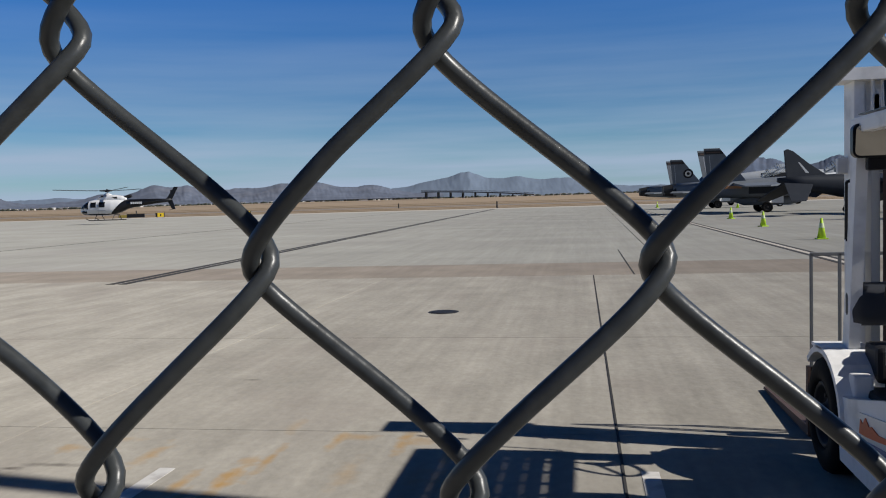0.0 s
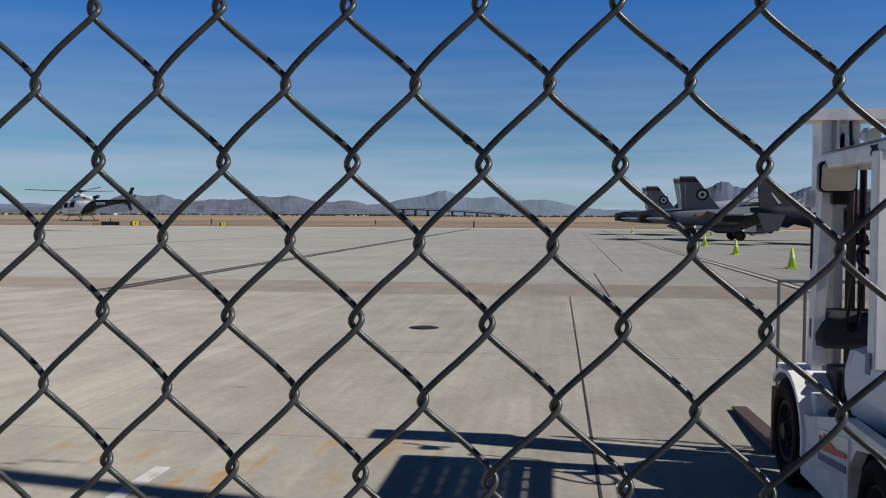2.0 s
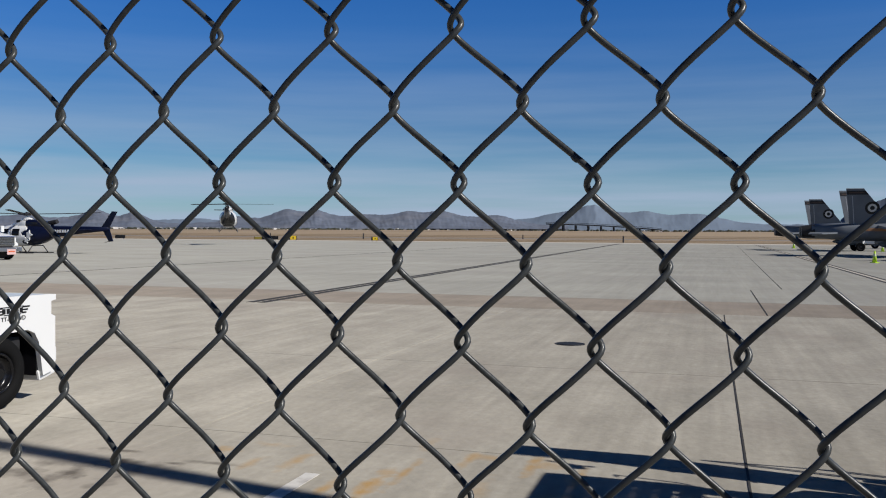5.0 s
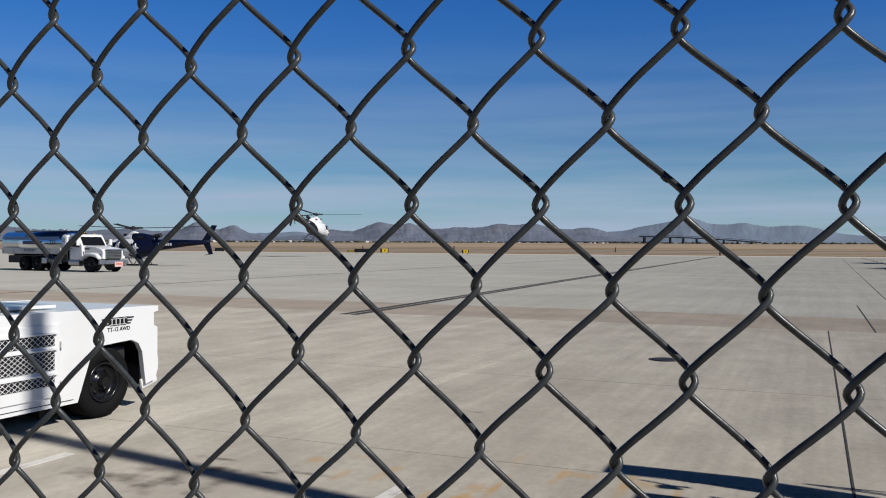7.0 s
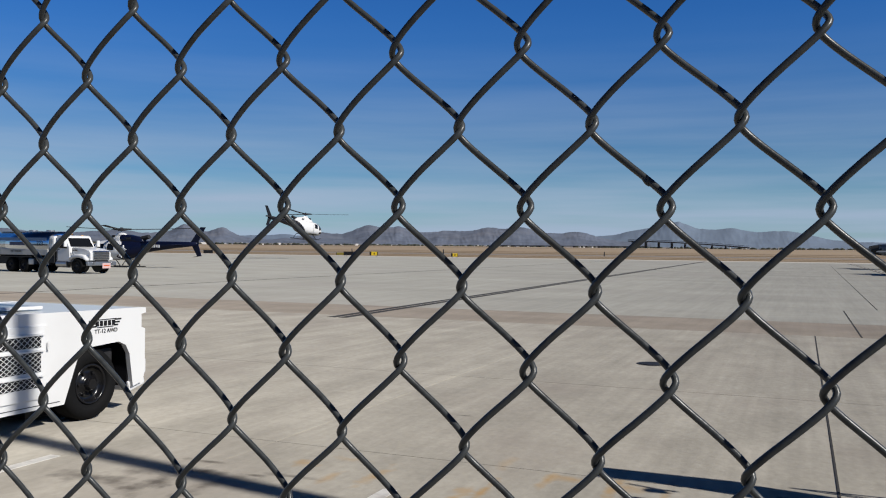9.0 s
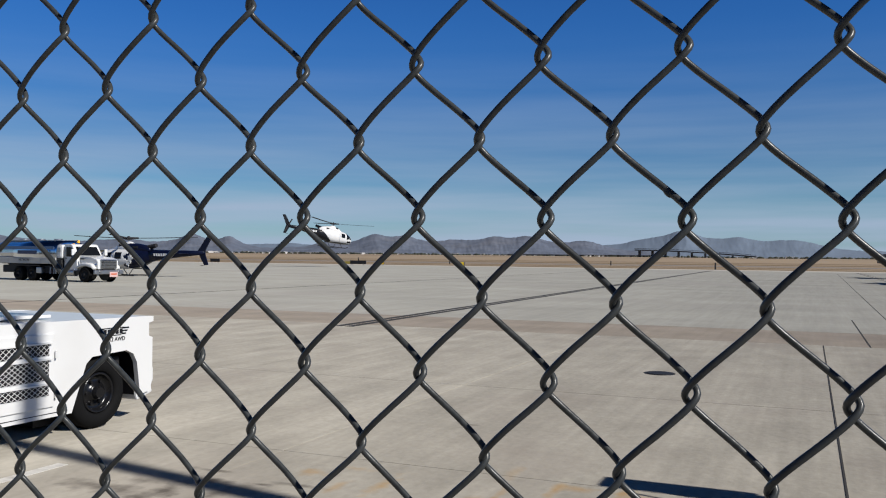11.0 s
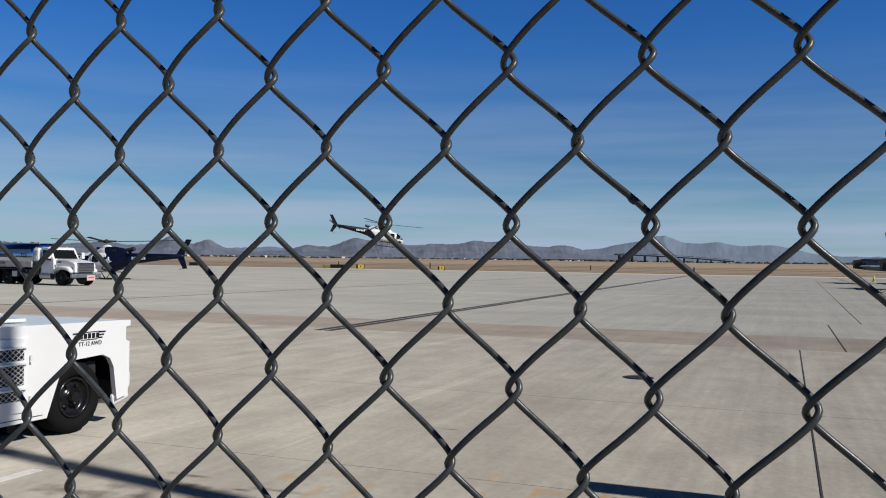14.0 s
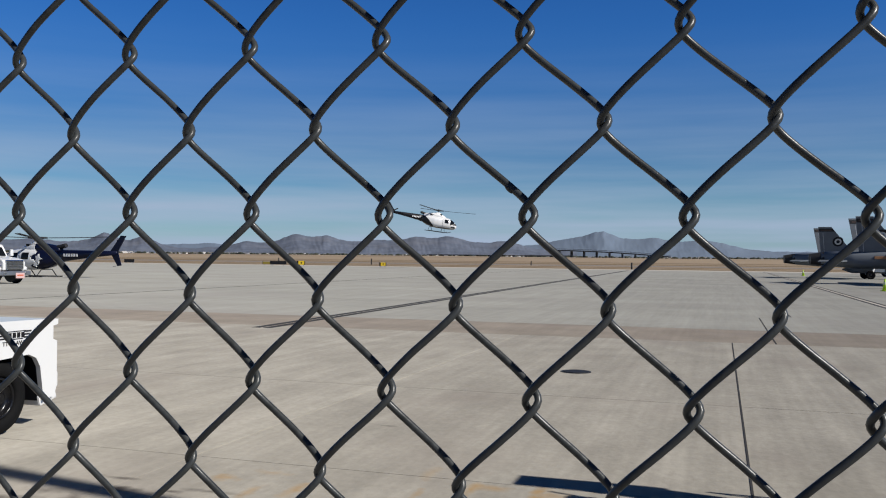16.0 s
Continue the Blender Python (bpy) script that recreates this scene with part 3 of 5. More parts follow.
def wheel_tyre(r, w, n=36, hub=0.58):
    """Ring tyre with rounded shoulders and tread lugs."""
    bm = bmesh.new()
    prof = [(hub, -0.38), (hub * 1.08, -0.5), (0.82, -0.5), (0.95, -0.43), (1.0, -0.3), (1.0, 0.3), (0.95, 0.43), (0.82, 0.5), (hub * 1.08, 0.5), (hub, 0.38)]
    rings = []
    for k in range(n):
        a = 2 * math.pi * k / n
        rings.append([bm.verts.new((r * p * math.cos(a), w * q, r * p * math.sin(a))) for p, q in prof])
    for k in range(n):
        a, b = rings[k], rings[(k + 1) % n]
        for j in range(len(prof)):
            i = (j + 1) % len(prof)
            bm.faces.new((a[j], a[i], b[i], b[j]))
    return bm


# ---------------- forklift ----------------
def forklift():
    """Faces +y; its left flank at x = 0 of its own space is turned to the fence."""
    ob = thing("forklift", "worn white forklift parked with forks on the ground", "forklift", pose(1.45, 0, 0))
    W = 1.06

    def side(name, bm, material, label="", smooth=False):
        return part(name, bm, material, ob, label, smooth)

    # lower flank with rounded wheel cut-outs
    yz = [(4.66, 0.40), (4.62, 0.16), (3.84, 0.16), (3.82, 0.42), (3.72, 0.53), (3.5, 0.57), (3.27, 0.53), (3.15, 0.42), (3.1, 0.20), (2.9, 0.24), (2.85, 0.62), (3.9, 0.64), (4.46, 0.52), (4.64, 0.50)]
    m_yz = Matrix(((0, 1, 0, 0), (1, 0, 0, 0), (0, 0, 1, 0), (0, 0, 0, 1)))
    for sx in (-0.01, W - 0.05):
        side("flank_panel", PR(yz, 0.06, Matrix.Translation((sx, 0, 0)) @ m_yz), WHITE_WORN)
    side("chassis", B((W / 2, 3.95, 0.38), (W - 0.16, 2.1, 0.34), 0.03), DARK)
    side("step", B((0.12, 4.56, 0.49), (0.26, 0.26, 0.035), 0.008), WHITE_WORN)
    side("cowl", B((0.3, 4.86, 0.56), (0.42, 0.08, 0.22), 0.02), WHITE_WORN)
    hp = bmesh.new()
    tube(hp, (0.20, 4.70, 0.50), (0.20, 4.70, 0.66), 0.022)
    tube(hp, (0.20, 4.70, 0.66), (0.24, 4.66, 0.72), 0.022)
    tube(hp, (0.24, 4.66, 0.72), (0.34, 4.64, 0.72), 0.022)
    side("filler_pipe", hp, WHITE_WORN)
    # engine hood and counterweight
    side("engine_hood", B((W / 2 + 0.02, 4.05, 0.73), (0.88, 0.98, 0.42), 0.17), WHITE_WORN)
    side("counterweight", B((W / 2, 3.22, 0.66), (W - 0.02, 0.70, 0.74), 0.10), WHITE_WORN)
    # front fender arched over the wheel
    fe = bmesh.new()
    ring = [(4.93 + 0.40 * math.cos(a), 0.33 + 0.38 * math.sin(a)) for a in np.linspace(0.25 * math.pi, 1.05 * math.pi, 12)]
    outer = [(4.93 + 0.365 * math.cos(a), 0.33 + 0.345 * math.sin(a)) for a in np.linspace(1.05 * math.pi, 0.25 * math.pi, 12)]
    prism(fe, ring + outer, 0.24, Matrix.Translation((0.06, 0, 0)) @ m_yz)
    side("front_fender", fe, WHITE_WORN)
    side("fender_shelf", B((0.07, 5.0, 0.70), (0.26, 0.22, 0.02), 0.005), WHITE_WORN)
    side("flank_post", B((0.06, 4.60, 0.42), (0.10, 0.10, 0.40), 0.015), WHITE_WORN)
    # wheels
    for cx, cy, r, w, out in ((0.05, 4.93, 0.325, 0.22, -1), (W - 0.11, 4.93, 0.325, 0.22, 1), (0.06, 3.48, 0.28, 0.19, -1), (W - 0.13, 3.48, 0.28, 0.19, 1)):
        wh = wheel(ob, (0, 0, 0), r, w, out=-out, rim=DARK)
        wh.matrix_basis = pose(cx, cy, r, 0, 0, 90)
    # mast: two channel uprights, inner rails, cross members
    for sx in (0.235, W - 0.17):
        side("mast_upright", B((sx, 5.31, 1.17), (0.06, 0.20, 2.1), 0.008), WHITE_WORN)
        side("inner_rail", B((sx + (0.10 if sx < 0.5 else -0.10), 5.33, 1.13), (0.05, 0.16, 2.0), 0.006), WHITE)
    cap = bmesh.new()
    prism(cap, [(0.05, -0.02), (0.055, 0.02), (0.09, 0.05), (W - 0.05, 0.05), (W, 0.02), (W, -0.02)], 0.26, pose(0.06, 5.28, 2.22))
    side("mast_cap", cap, WHITE_WORN)
    side("mast_crosshead", B((0.355, 5.30, 2.08), (0.20, 0.10, 0.26), 0.03), WHITE_WORN)
    side("chain_sheave", T((0.77, 5.26, 2.10), (0.83, 5.26, 2.10), 0.075, n=24), DARK)
    wl = side("work_light", loft([(0.0, 0, 0.022, 0.022), (0.02, 0, 0.046, 0.046), (0.075, 0, 0.056, 0.056), (0.08, 0, 0.05, 0.05)], 20, 2), WHITE, "white round work lamp", True)
    wl.matrix_basis = pose(0.40, 5.02, 2.10, 0, 12, -75)
    part("lamp_bracket", B((0.02, 0.062, -0.005), (0.03, 0.02, 0.14), 0.005), BLACK, wl)
    part("lamp_lens", T((0.078, 0, 0), (0.084, 0, 0), 0.048, n=20), STEEL, wl)
    side("lamp_arm", T((0.33, 5.04, 2.02), (0.33, 5.06, 2.18), 0.014, n=8), BLACK)
    # mast detail: chain, hose run, bolts and cap plate
    for hx in (0.30, 0.36):
        side("mast_hose", T((hx, 5.20, 1.90), (hx, 5.19, 2.20), 0.010, n=8), WHITE_WORN)
    for hz in (1.05, 1.45, 1.85):
        side("mast_bolt", T((0.235, 5.205, hz), (0.235, 5.19, hz), 0.014, n=6), STEEL)
    side("lift_chain", B((0.45, 5.215, 1.25), (0.022, 0.016, 1.6), 0.002), RUST)
    side("lift_chain", B((0.62, 5.215, 1.25), (0.022, 0.016, 1.6), 0.002), RUST)
    side("mast_crossbar", B((W / 2, 5.36, 1.72), (W - 0.3, 0.05, 0.10), 0.01), WHITE_WORN)
    side("lift_cylinder", T((0.395, 5.22, 0.4), (0.395, 5.22, 1.95), 0.03), RUST)
    side("lift_cylinder", T((0.66, 5.22, 0.4), (0.66, 5.22, 1.95), 0.03), RUST)
    for hx in (0.46, 0.60):
        side("hydraulic_hose", T((hx, 5.18, 0.7), (hx, 5.2, 2.02), 0.014, n=8), BLACK)
    # overhead guard: leaning front legs, rear pillars, beams and roof bars
    for sx in (0.105, W - 0.10):
        lg = bmesh.new()
        prism(lg, [(5.00, 0.62), (4.88, 0.62), (4.70, 1.90), (4.79, 1.91)], 0.06, Matrix.Translation((sx, 0, 0)) @ m_yz)
        side("guard_front_leg", lg, WHITE_WORN)
        side("guard_rear_pillar", B((sx - 0.03, 3.80, 1.40), (0.075, 0.09, 1.02), 0.01), WHITE_WORN)
        side("guard_beam", B((sx, 4.28, 1.915), (0.07, 1.06, 0.085), 0.015), WHITE_WORN)
    for cy in (3.80, 4.78):
        side("guard_cross_beam", B((W / 2 - 0.015, cy, 1.915), (W - 0.24, 0.07, 0.08), 0.012), WHITE_WORN)
    for k in range(6):
        side("guard_bar", B((0.07 + (W - 0.17) * (k + 1) / 7, 4.29, 1.93), (0.042, 0.93, 0.05)), WHITE_WORN)
    for k in range(4):
        side("guard_bar", B((W / 2 - 0.015, 3.98 + 0.2 * k, 1.945), (W - 0.24, 0.042, 0.03)), WHITE_WORN)
    # cab
    db = side("dashboard", B((W / 2 - 0.10, 4.90, 0.95), (0.72, 0.16, 0.24), 0.075), NAVY_PLASTIC, smooth=True)
    for gx in (0.28, 0.40):
        part("gauge", T((gx, 4.818, 0.97), (gx, 4.812, 0.97), 0.032, n=18), BLACK, db)
    side("brake_reservoir", T((0.28, 4.70, 0.72), (0.28, 4.70, 0.84), 0.045, n=16), STEEL)
    side("floor_hose", T((0.22, 4.74, 0.66), (0.40, 4.80, 0.86), 0.016, n=8), BLACK)
    side("shift_lever", T((0.44, 4.80, 1.02), (0.47, 4.76, 1.30), 0.010, n=8), BLACK)
    st = bmesh.new()
    for k in range(24):
        a0, a1 = 2 * math.pi * k / 24, 2 * math.pi * (k + 1) / 24
        p = pose(0.46, 4.66, 1.36, 35)
        tube(st, p @ Vector((0.2 * math.cos(a0), 0.2 * math.sin(a0), 0)), p @ Vector((0.2 * math.cos(a1), 0.2 * math.sin(a1), 0)), 0.014, n=8)
    for k in range(3):
        a0 = 2 * math.pi * k / 3 + 0.5
        tube(st, p @ Vector((0, 0, 0)), p @ Vector((0.2 * math.cos(a0), 0.2 * math.sin(a0), 0)), 0.012, n=8)
    sw = side("steering_wheel", st, BLACK)
    side("steering_column", T((0.46, 4.86, 1.0), (0.46, 4.67, 1.35), 0.03), DARK)
    side("seat_cushion", B((0.50, 4.28, 0.98), (0.46, 0.46, 0.13), 0.04), BLACK)
    side("seat_back", B((0.50, 4.08, 1.24), (0.44, 0.12, 0.48), 0.05, rot=(-8, 0, 0)), BLACK)
    for k, hx in enumerate((0.24, 0.30)):
        side("control_lever", T((hx, 4.78, 1.0), (hx + 0.01, 4.72, 1.26 + 0.04 * k), 0.011, n=8), BLACK)
    side("hydraulic_tank", B((0.26, 4.72, 0.66), (0.24, 0.22, 0.2), 0.03), DARK)
    side("pedal_plate", B((0.45, 4.62, 0.60), (0.5, 0.3, 0.03), 0.005), DARK)
    cover = mat("tinted_roof_cover", (0.05, 0.045, 0.04), 0.3)
    cover.node_tree.nodes["Principled BSDF"].inputs["Alpha"].default_value = 0.70
    side("roof_cover", B((W / 2 - 0.015, 4.28, 1.972), (W - 0.22, 0.96, 0.006)), cover, "smoky see-through roof cover")
    # mirror on the guard
    def rounded(w, h, r):
        return [(sx * (w / 2 - r) + r * math.cos(a), sz * (h / 2 - r) + r * math.sin(a)) for sx, sz, a0 in ((1, 1, 0), (-1, 1, 0.5), (-1, -1, 1), (1, -1, 1.5)) for a in np.linspace(a0 * math.pi, (a0 + 0.5) * math.pi, 6)]

    mi = side("mirror", PR(rounded(0.205, 0.178, 0.035), 0.045, pose(0.14, 4.68, 1.83)), BLACK)
    part("mirror_glass", PR(rounded(0.185, 0.158, 0.028), 0.006, pose(0.14, 4.644, 1.83, 9)), MIRROR, mi)
    part("mirror_bracket", B((0.165, 4.70, 1.715), (0.10, 0.05, 0.08), 0.015), BLACK, mi)
    # load carriage, backrest and forks
    for hx in (0.07, 0.24):
        side("backrest_post", B((hx, 5.63, 0.80), (0.019, 0.02, 0.76), 0.003), GUARD_GREY)
    side("backrest_post", B((0.78, 5.63, 0.80), (0.019, 0.02, 0.76), 0.003), GUARD_GREY)
    side("backrest_post", B((0.95, 5.63, 0.80), (0.019, 0.02, 0.76), 0.003), GUARD_GREY)
    side("backrest_top", B((W / 2 - 0.015, 5.63, 1.175), (0.90, 0.02, 0.022), 0.003), GUARD_GREY)
    side("backrest_rail", B((W / 2, 5.63, 0.52), (0.88, 0.02, 0.02), 0.003), GUARD_GREY)
    side("carriage_plate", B((W / 2, 5.58, 0.38), (0.86, 0.05, 0.10), 0.008), DARK)
    side("carriage_plate", B((W / 2, 5.58, 0.12), (0.86, 0.05, 0.08), 0.008), DARK)
    for hx in (0.10, 0.86):
        fk = bmesh.new()
        prism(fk, [(5.62, 0.46), (5.66, 0.46), (5.67, 0.075), (6.98, 0.035), (7.0, 0.012), (5.62, 0.008)], 0.115, Matrix.Translation((hx, 0, 0)) @ m_yz)
        side("fork", fk, RUST)
    # grab handle, badge panel and markings on the flank
    gh = bmesh.new()
    tube(gh, (0.095, 4.98, 1.3), (0.095, 4.97, 1.62), 0.009, n=8)
    tube(gh, (0.095, 4.98, 1.3), (0.14, 4.96, 1.28), 0.009, n=8)
    tube(gh, (0.095, 4.97, 1.62), (0.14, 4.92, 1.64), 0.009, n=8)
    side("grab_handle", gh, BLACK)
    pm = Matrix.Translation((-0.044, 0, 0)) @ m_yz
    side("badge_panel", PR([(4.27, 0.50), (4.25, 0.31), (3.80, 0.36), (3.80, 0.56)], 0.012, pm), WHITE)
    side("mountain_badge", PR([(4.25, 0.405), (4.235, 0.475), (4.20, 0.46), (4.16, 0.50), (4.11, 0.47), (4.07, 0.48), (3.98, 0.465), (3.82, 0.485), (3.82, 0.46), (3.98, 0.435), (4.15, 0.412)], 0.006, Matrix.Translation((-0.052, 0, 0)) @ m_yz), ORANGE, "orange-red mountain outline decal")
    side("blue_stripe", PR([(4.25, 0.38), (4.25, 0.345), (3.82, 0.39), (3.82, 0.425)], 0.006, Matrix.Translation((-0.052, 0, 0)) @ m_yz), BLUE, "blue stripe decal")
    side("flag_decal", PR([(3.83, 0.93), (3.77, 0.93), (3.77, 1.03), (3.83, 1.03)], 0.004, Matrix.Translation((0.028, 0, -0.06)) @ m_yz), BLUE)
    words("206", 0.072, DARK, ob, pose(0.066, 3.89, 1.918, 90, 0, -90), "fleet_number")
    return ob


forklift()


# ---------------- tow tractor ----------------
def tow_tractor():
    """Long axis along y, the flank turned to the fence at x = 0 of its own space."""
    ob = thing("tow_tractor", "clean white aircraft tow tractor parked on the apron", "tow tractor", pose(-5.86, 0, 0))
    m_yz = Matrix(((0, 1, 0, 0), (1, 0, 0, 0), (0, 0, 1, 0), (0, 0, 0, 1)))
    yz = [(6.30, 0.36), (6.27, 0.27), (6.14, 0.24), (6.09, 0.56), (6.04, 0.645), (5.95, 0.685), (5.53, 0.665), (5.46, 0.61), (5.30, 0.20), (2.4, 0.20), (2.4, 1.05), (6.24, 0.99), (6.31, 0.985), (6.31, 0.935), (6.25, 0.925), (6.25, 0.80), (6.30, 0.78)]
    part("flank_panel", PR(yz, 0.05, Matrix.Translation((-0.02, 0, 0)) @ m_yz), WHITE, ob)
    part("flank_panel", PR(yz, 0.05, Matrix.Translation((-1.68, 0, 0)) @ m_yz), WHITE, ob)
    top = bmesh.new()
    prism(top, [(2.4, 1.03), (6.28, 0.965), (6.28, 0.985), (2.4, 1.05)], 1.62, Matrix.Translation((-0.85, 0, 0)) @ m_yz)
    part("hood_top", top, WHITE, ob)
    part("hood_hatch", B((-0.85, 4.4, 1.045), (1.1, 1.9, 0.03), 0.01, rot=(-0.98, 0, 0)), WHITE, ob)
    part("end_plate", B((-0.85, 6.26, 0.68), (1.60, 0.05, 0.56), 0.01), WHITE, ob)
    part("bumper", B((-0.85, 6.27, 0.42), (1.70, 0.12, 0.16), 0.03), WHITE, ob)
    part("corner_plate", B((-0.16, 6.23, 0.26), (0.26, 0.22, 0.10), 0.02, rot=(14, 0, 0)), WHITE, ob)
    part("chassis", B((-0.85, 4.2, 0.42), (1.46, 3.6, 0.40), 0.02), DARK, ob)
    # solid black box: the shade deep in the wheel arch put into colour
    part("wheel_well", B((-0.85, 5.68, 0.50), (1.04, 0.98, 0.88)), BLACK, ob)
    for sx in (-0.25, -1.45):
        part("arch_liner", B((sx, 6.13, 0.50), (0.40, 0.03, 0.52)), BLACK, ob)
    for cx, out in ((-0.15, -1), (-1.55, 1)):
        for cy in (5.66, 3.0):
            wh = wheel(ob, (0, 0, 0), 0.325, 0.24, out=out, rim=GLOSS_BLACK)
            wh.matrix_basis = pose(cx, cy, 0.325, 0, 0, 90)
    # louvred side grille: three openings of expanded metal in a raised frame
    gr = part("grille_frame", B((0.010, 4.42, 0.60), (0.02, 0.98, 0.62), 0.006), WHITE, ob, m=pose(0, 0.18, 0))
    part("grille_hinge", T((0.026, 4.925, 0.70), (0.026, 4.925, 0.76), 0.012, n=8), WHITE, gr)
    part("grille_hinge", T((0.026, 4.925, 0.36), (0.026, 4.925, 0.42), 0.012, n=8), WHITE, gr)
    for zc, hh in ((0.775, 0.095), (0.605, 0.165), (0.435, 0.085)):
        part("grille_opening", B((0.0225, 4.42, zc), (0.006, 0.86, hh), 0.001), BLACK, gr)
        mesh = bmesh.new()
        rows = max(2, round(hh / 0.046))
        step = hh / rows
        for r in range(rows):
            z0 = zc - hh / 2 + r * step
            for k in range(15):
                y0, y1 = 3.99 + k * 0.0573, 3.99 + (k + 1) * 0.0573
                ym = (y0 + y1) / 2
                for a, b in (((y0, z0 + step / 2), (ym, z0)), ((ym, z0), (y1, z0 + step / 2)), ((y0, z0 + step / 2), (ym, z0 + step)), ((ym, z0 + step), (y1, z0 + step / 2))):
                    tube(mesh, (0.027, *a), (0.027, *b), 0.0027, n=4)
        tagged(part("expanded_mesh", mesh, WHITE, gr), kind="stuff")
        part("grille_louvre", B((0.030, 4.42, zc + hh / 2 + 0.012), (0.03, 0.9, 0.018), 0.004), WHITE, gr)
    # winged badge as plain shapes, and the type lettering
    bd = bmesh.new()
    for k in range(3):
        for sg in (-1, 1):
            box(bd, (0.0075, 5.775 + sg * (0.158 - 0.012 * k), 0.900 - 0.026 * k), (0.004, 0.084 - 0.016 * k, 0.013))
    for k in range(5):
        box(bd, (0.0075, 5.675 + 0.050 * k, 0.872), (0.004, 0.036, 0.046))
    box(bd, (0.0075, 5.775, 0.838), (0.004, 0.20, 0.007))
    box(bd, (0.0075, 5.775, 0.906), (0.004, 0.27, 0.007))
    part("winged_badge", bd, BLACK, ob, "black winged badge")
    words("TT-12 AWD", 0.054, DARK, ob, pose(0.008, 5.785, 0.80, 90, 0, 90), "type_lettering")
    part("handle", B((0.012, 4.02, 0.98), (0.02, 0.05, 0.02), 0.005), BLACK, ob)
    part("seam", B((0.0065, 3.9, 0.235), (0.004, 2.7, 0.006)), DARK, ob)
    return ob


tow_tractor()


# ---------------- fuel truck ----------------
def fuel_truck():
    """Faces +x, front axle at the origin."""
    ob = thing("fuel_truck", "white fuel truck with a polished steel tank", "fuel truck", pose(-35.35, 35.6, 0, 0, 0, -6) @ Matrix.Diagonal((0.86, 0.86, 0.82, 1)))
    part("frame", B((-3.5, 0, 0.78), (9.0, 0.9, 0.24), 0.02), DARK, ob)
    hood = PR([(-0.72, 0.80), (-0.72, 1.74), (0.30, 1.62), (0.78, 1.52), (0.93, 1.36), (0.93, 0.85)], 1.56)
    bmesh.ops.bevel(hood, geom=list(hood.edges), offset=0.07, segments=3, affect="EDGES", profile=0.6)
    part("hood", hood, WHITE, ob)
    cab = PR([(-1.95, 0.75), (-1.95, 2.36), (-1.84, 2.48), (-1.34, 2.48), (-1.20, 2.40), (-0.78, 1.70), (-0.70, 0.75)], 1.94)
    bmesh.ops.bevel(cab, geom=list(cab.edges), offset=0.05, segments=2, affect="EDGES", profile=0.6)
    cb = part("cab", cab, WHITE, ob)
    ws = bmesh.new()
    prism(ws, [(-0.84, 0), (0.84, 0), (0.78, 0.66), (-0.78, 0.66)], 0.03, pose(-0.795, 0, 1.74, 0, 0, 90) @ pose(0, 0, 0, -31.0))
    part("windshield", ws, GLASS_DARK, cb)
    for sy in (-0.98, 0.98):
        part("side_window", PR([(-1.72, 1.66), (-0.96, 1.62), (-1.22, 2.26), (-1.72, 2.30)], 0.04, Matrix.Translation((0, sy, 0))), GLASS_DARK, cb)
        part("cab_door_seam", B((-1.86, sy, 1.5), (0.02, 0.02, 1.3)), DARK, cb)
        part("door_handle", B((-1.72, sy * 1.01, 1.55), (0.14, 0.03, 0.05), 0.01), DARK, cb)
        part("side_mirror", B((-0.80, sy * 1.26, 1.95), (0.10, 0.22, 0.42), 0.03), WHITE, cb)
        part("hood_intake", B((-0.35, sy * 0.9, 1.52), (0.3, 0.1, 0.08), 0.02), DARK, ob)
        part("headlight", B((0.72, sy * 0.74, 1.10), (0.20, 0.28, 0.20), 0.05), CHROME, ob)
        part("fender", loft([(-0.68, 0.95, 0.15, 0.10), (-0.4, 1.12, 0.16, 0.12), (0.1, 1.16, 0.16, 0.12), (0.55, 1.08, 0.15, 0.14), (0.8, 0.92, 0.12, 0.12)], 16, 3), WHITE, ob, smooth=True).location = (0, sy * 0.92, 0)
        part("step_tank", T((-1.9, sy * 0.86, 0.62), (-0.95, sy * 0.86, 0.62), 0.24, n=20), STEEL, ob)
    gl = part("grille", B((0.94, 0, 1.20), (0.10, 1.24, 0.60), 0.05), CHROME, ob)
    for k in range(5):
        part("grille_bar", B((1.0, 0, 1.0 + 0.1 * k), (0.02, 1.14, 0.03)), DARK, gl)
    part("bumper", B((0.98, 0, 0.66), (0.18, 2.15, 0.26), 0.04), STEEL, ob)
    for sy in (-1, 1):
        part("wheel_arch", T((0, sy * 0.5, 0.62), (0, sy * 0.80, 0.62), 0.55, n=28), BLACK, ob)
        part("fog_light", T((1.06, sy * 0.72, 0.68), (1.10, sy * 0.72, 0.68), 0.07, n=14), CHROME, ob)
        part("marker_light", B((-1.55, sy * 0.6, 2.50), (0.10, 0.12, 0.06), 0.02), mat("amber_marker_light", (0.7, 0.3, 0.02), 0.35), ob)
    pl = part("warning_placard", B((1.08, 0.30, 0.52), (0.02, 0.62, 0.34), 0.004), mat("placard_pink", (0.62, 0.42, 0.40), 0.6), ob, "pale red warning placard")
    part("placard_bars", B((1.093, 0.30, 0.54), (0.004, 0.44, 0.08)), ORANGE, pl)
    for cx, dual in ((0, 0), (-4.9, 1), (-6.2, 1)):
        for sy in (-1, 1):
            wheel(ob, (cx, sy * 0.92, 0.5), 0.5, 0.28 + 0.2 * dual, out=sy, rim=DARK)
    tank = loft([(-8.5, 1.86, 1.0, 0.70), (-8.45, 1.86, 1.16, 0.86), (-2.62, 1.86, 1.16, 0.86), (-2.56, 1.86, 1.0, 0.70)], 36, 2.6)
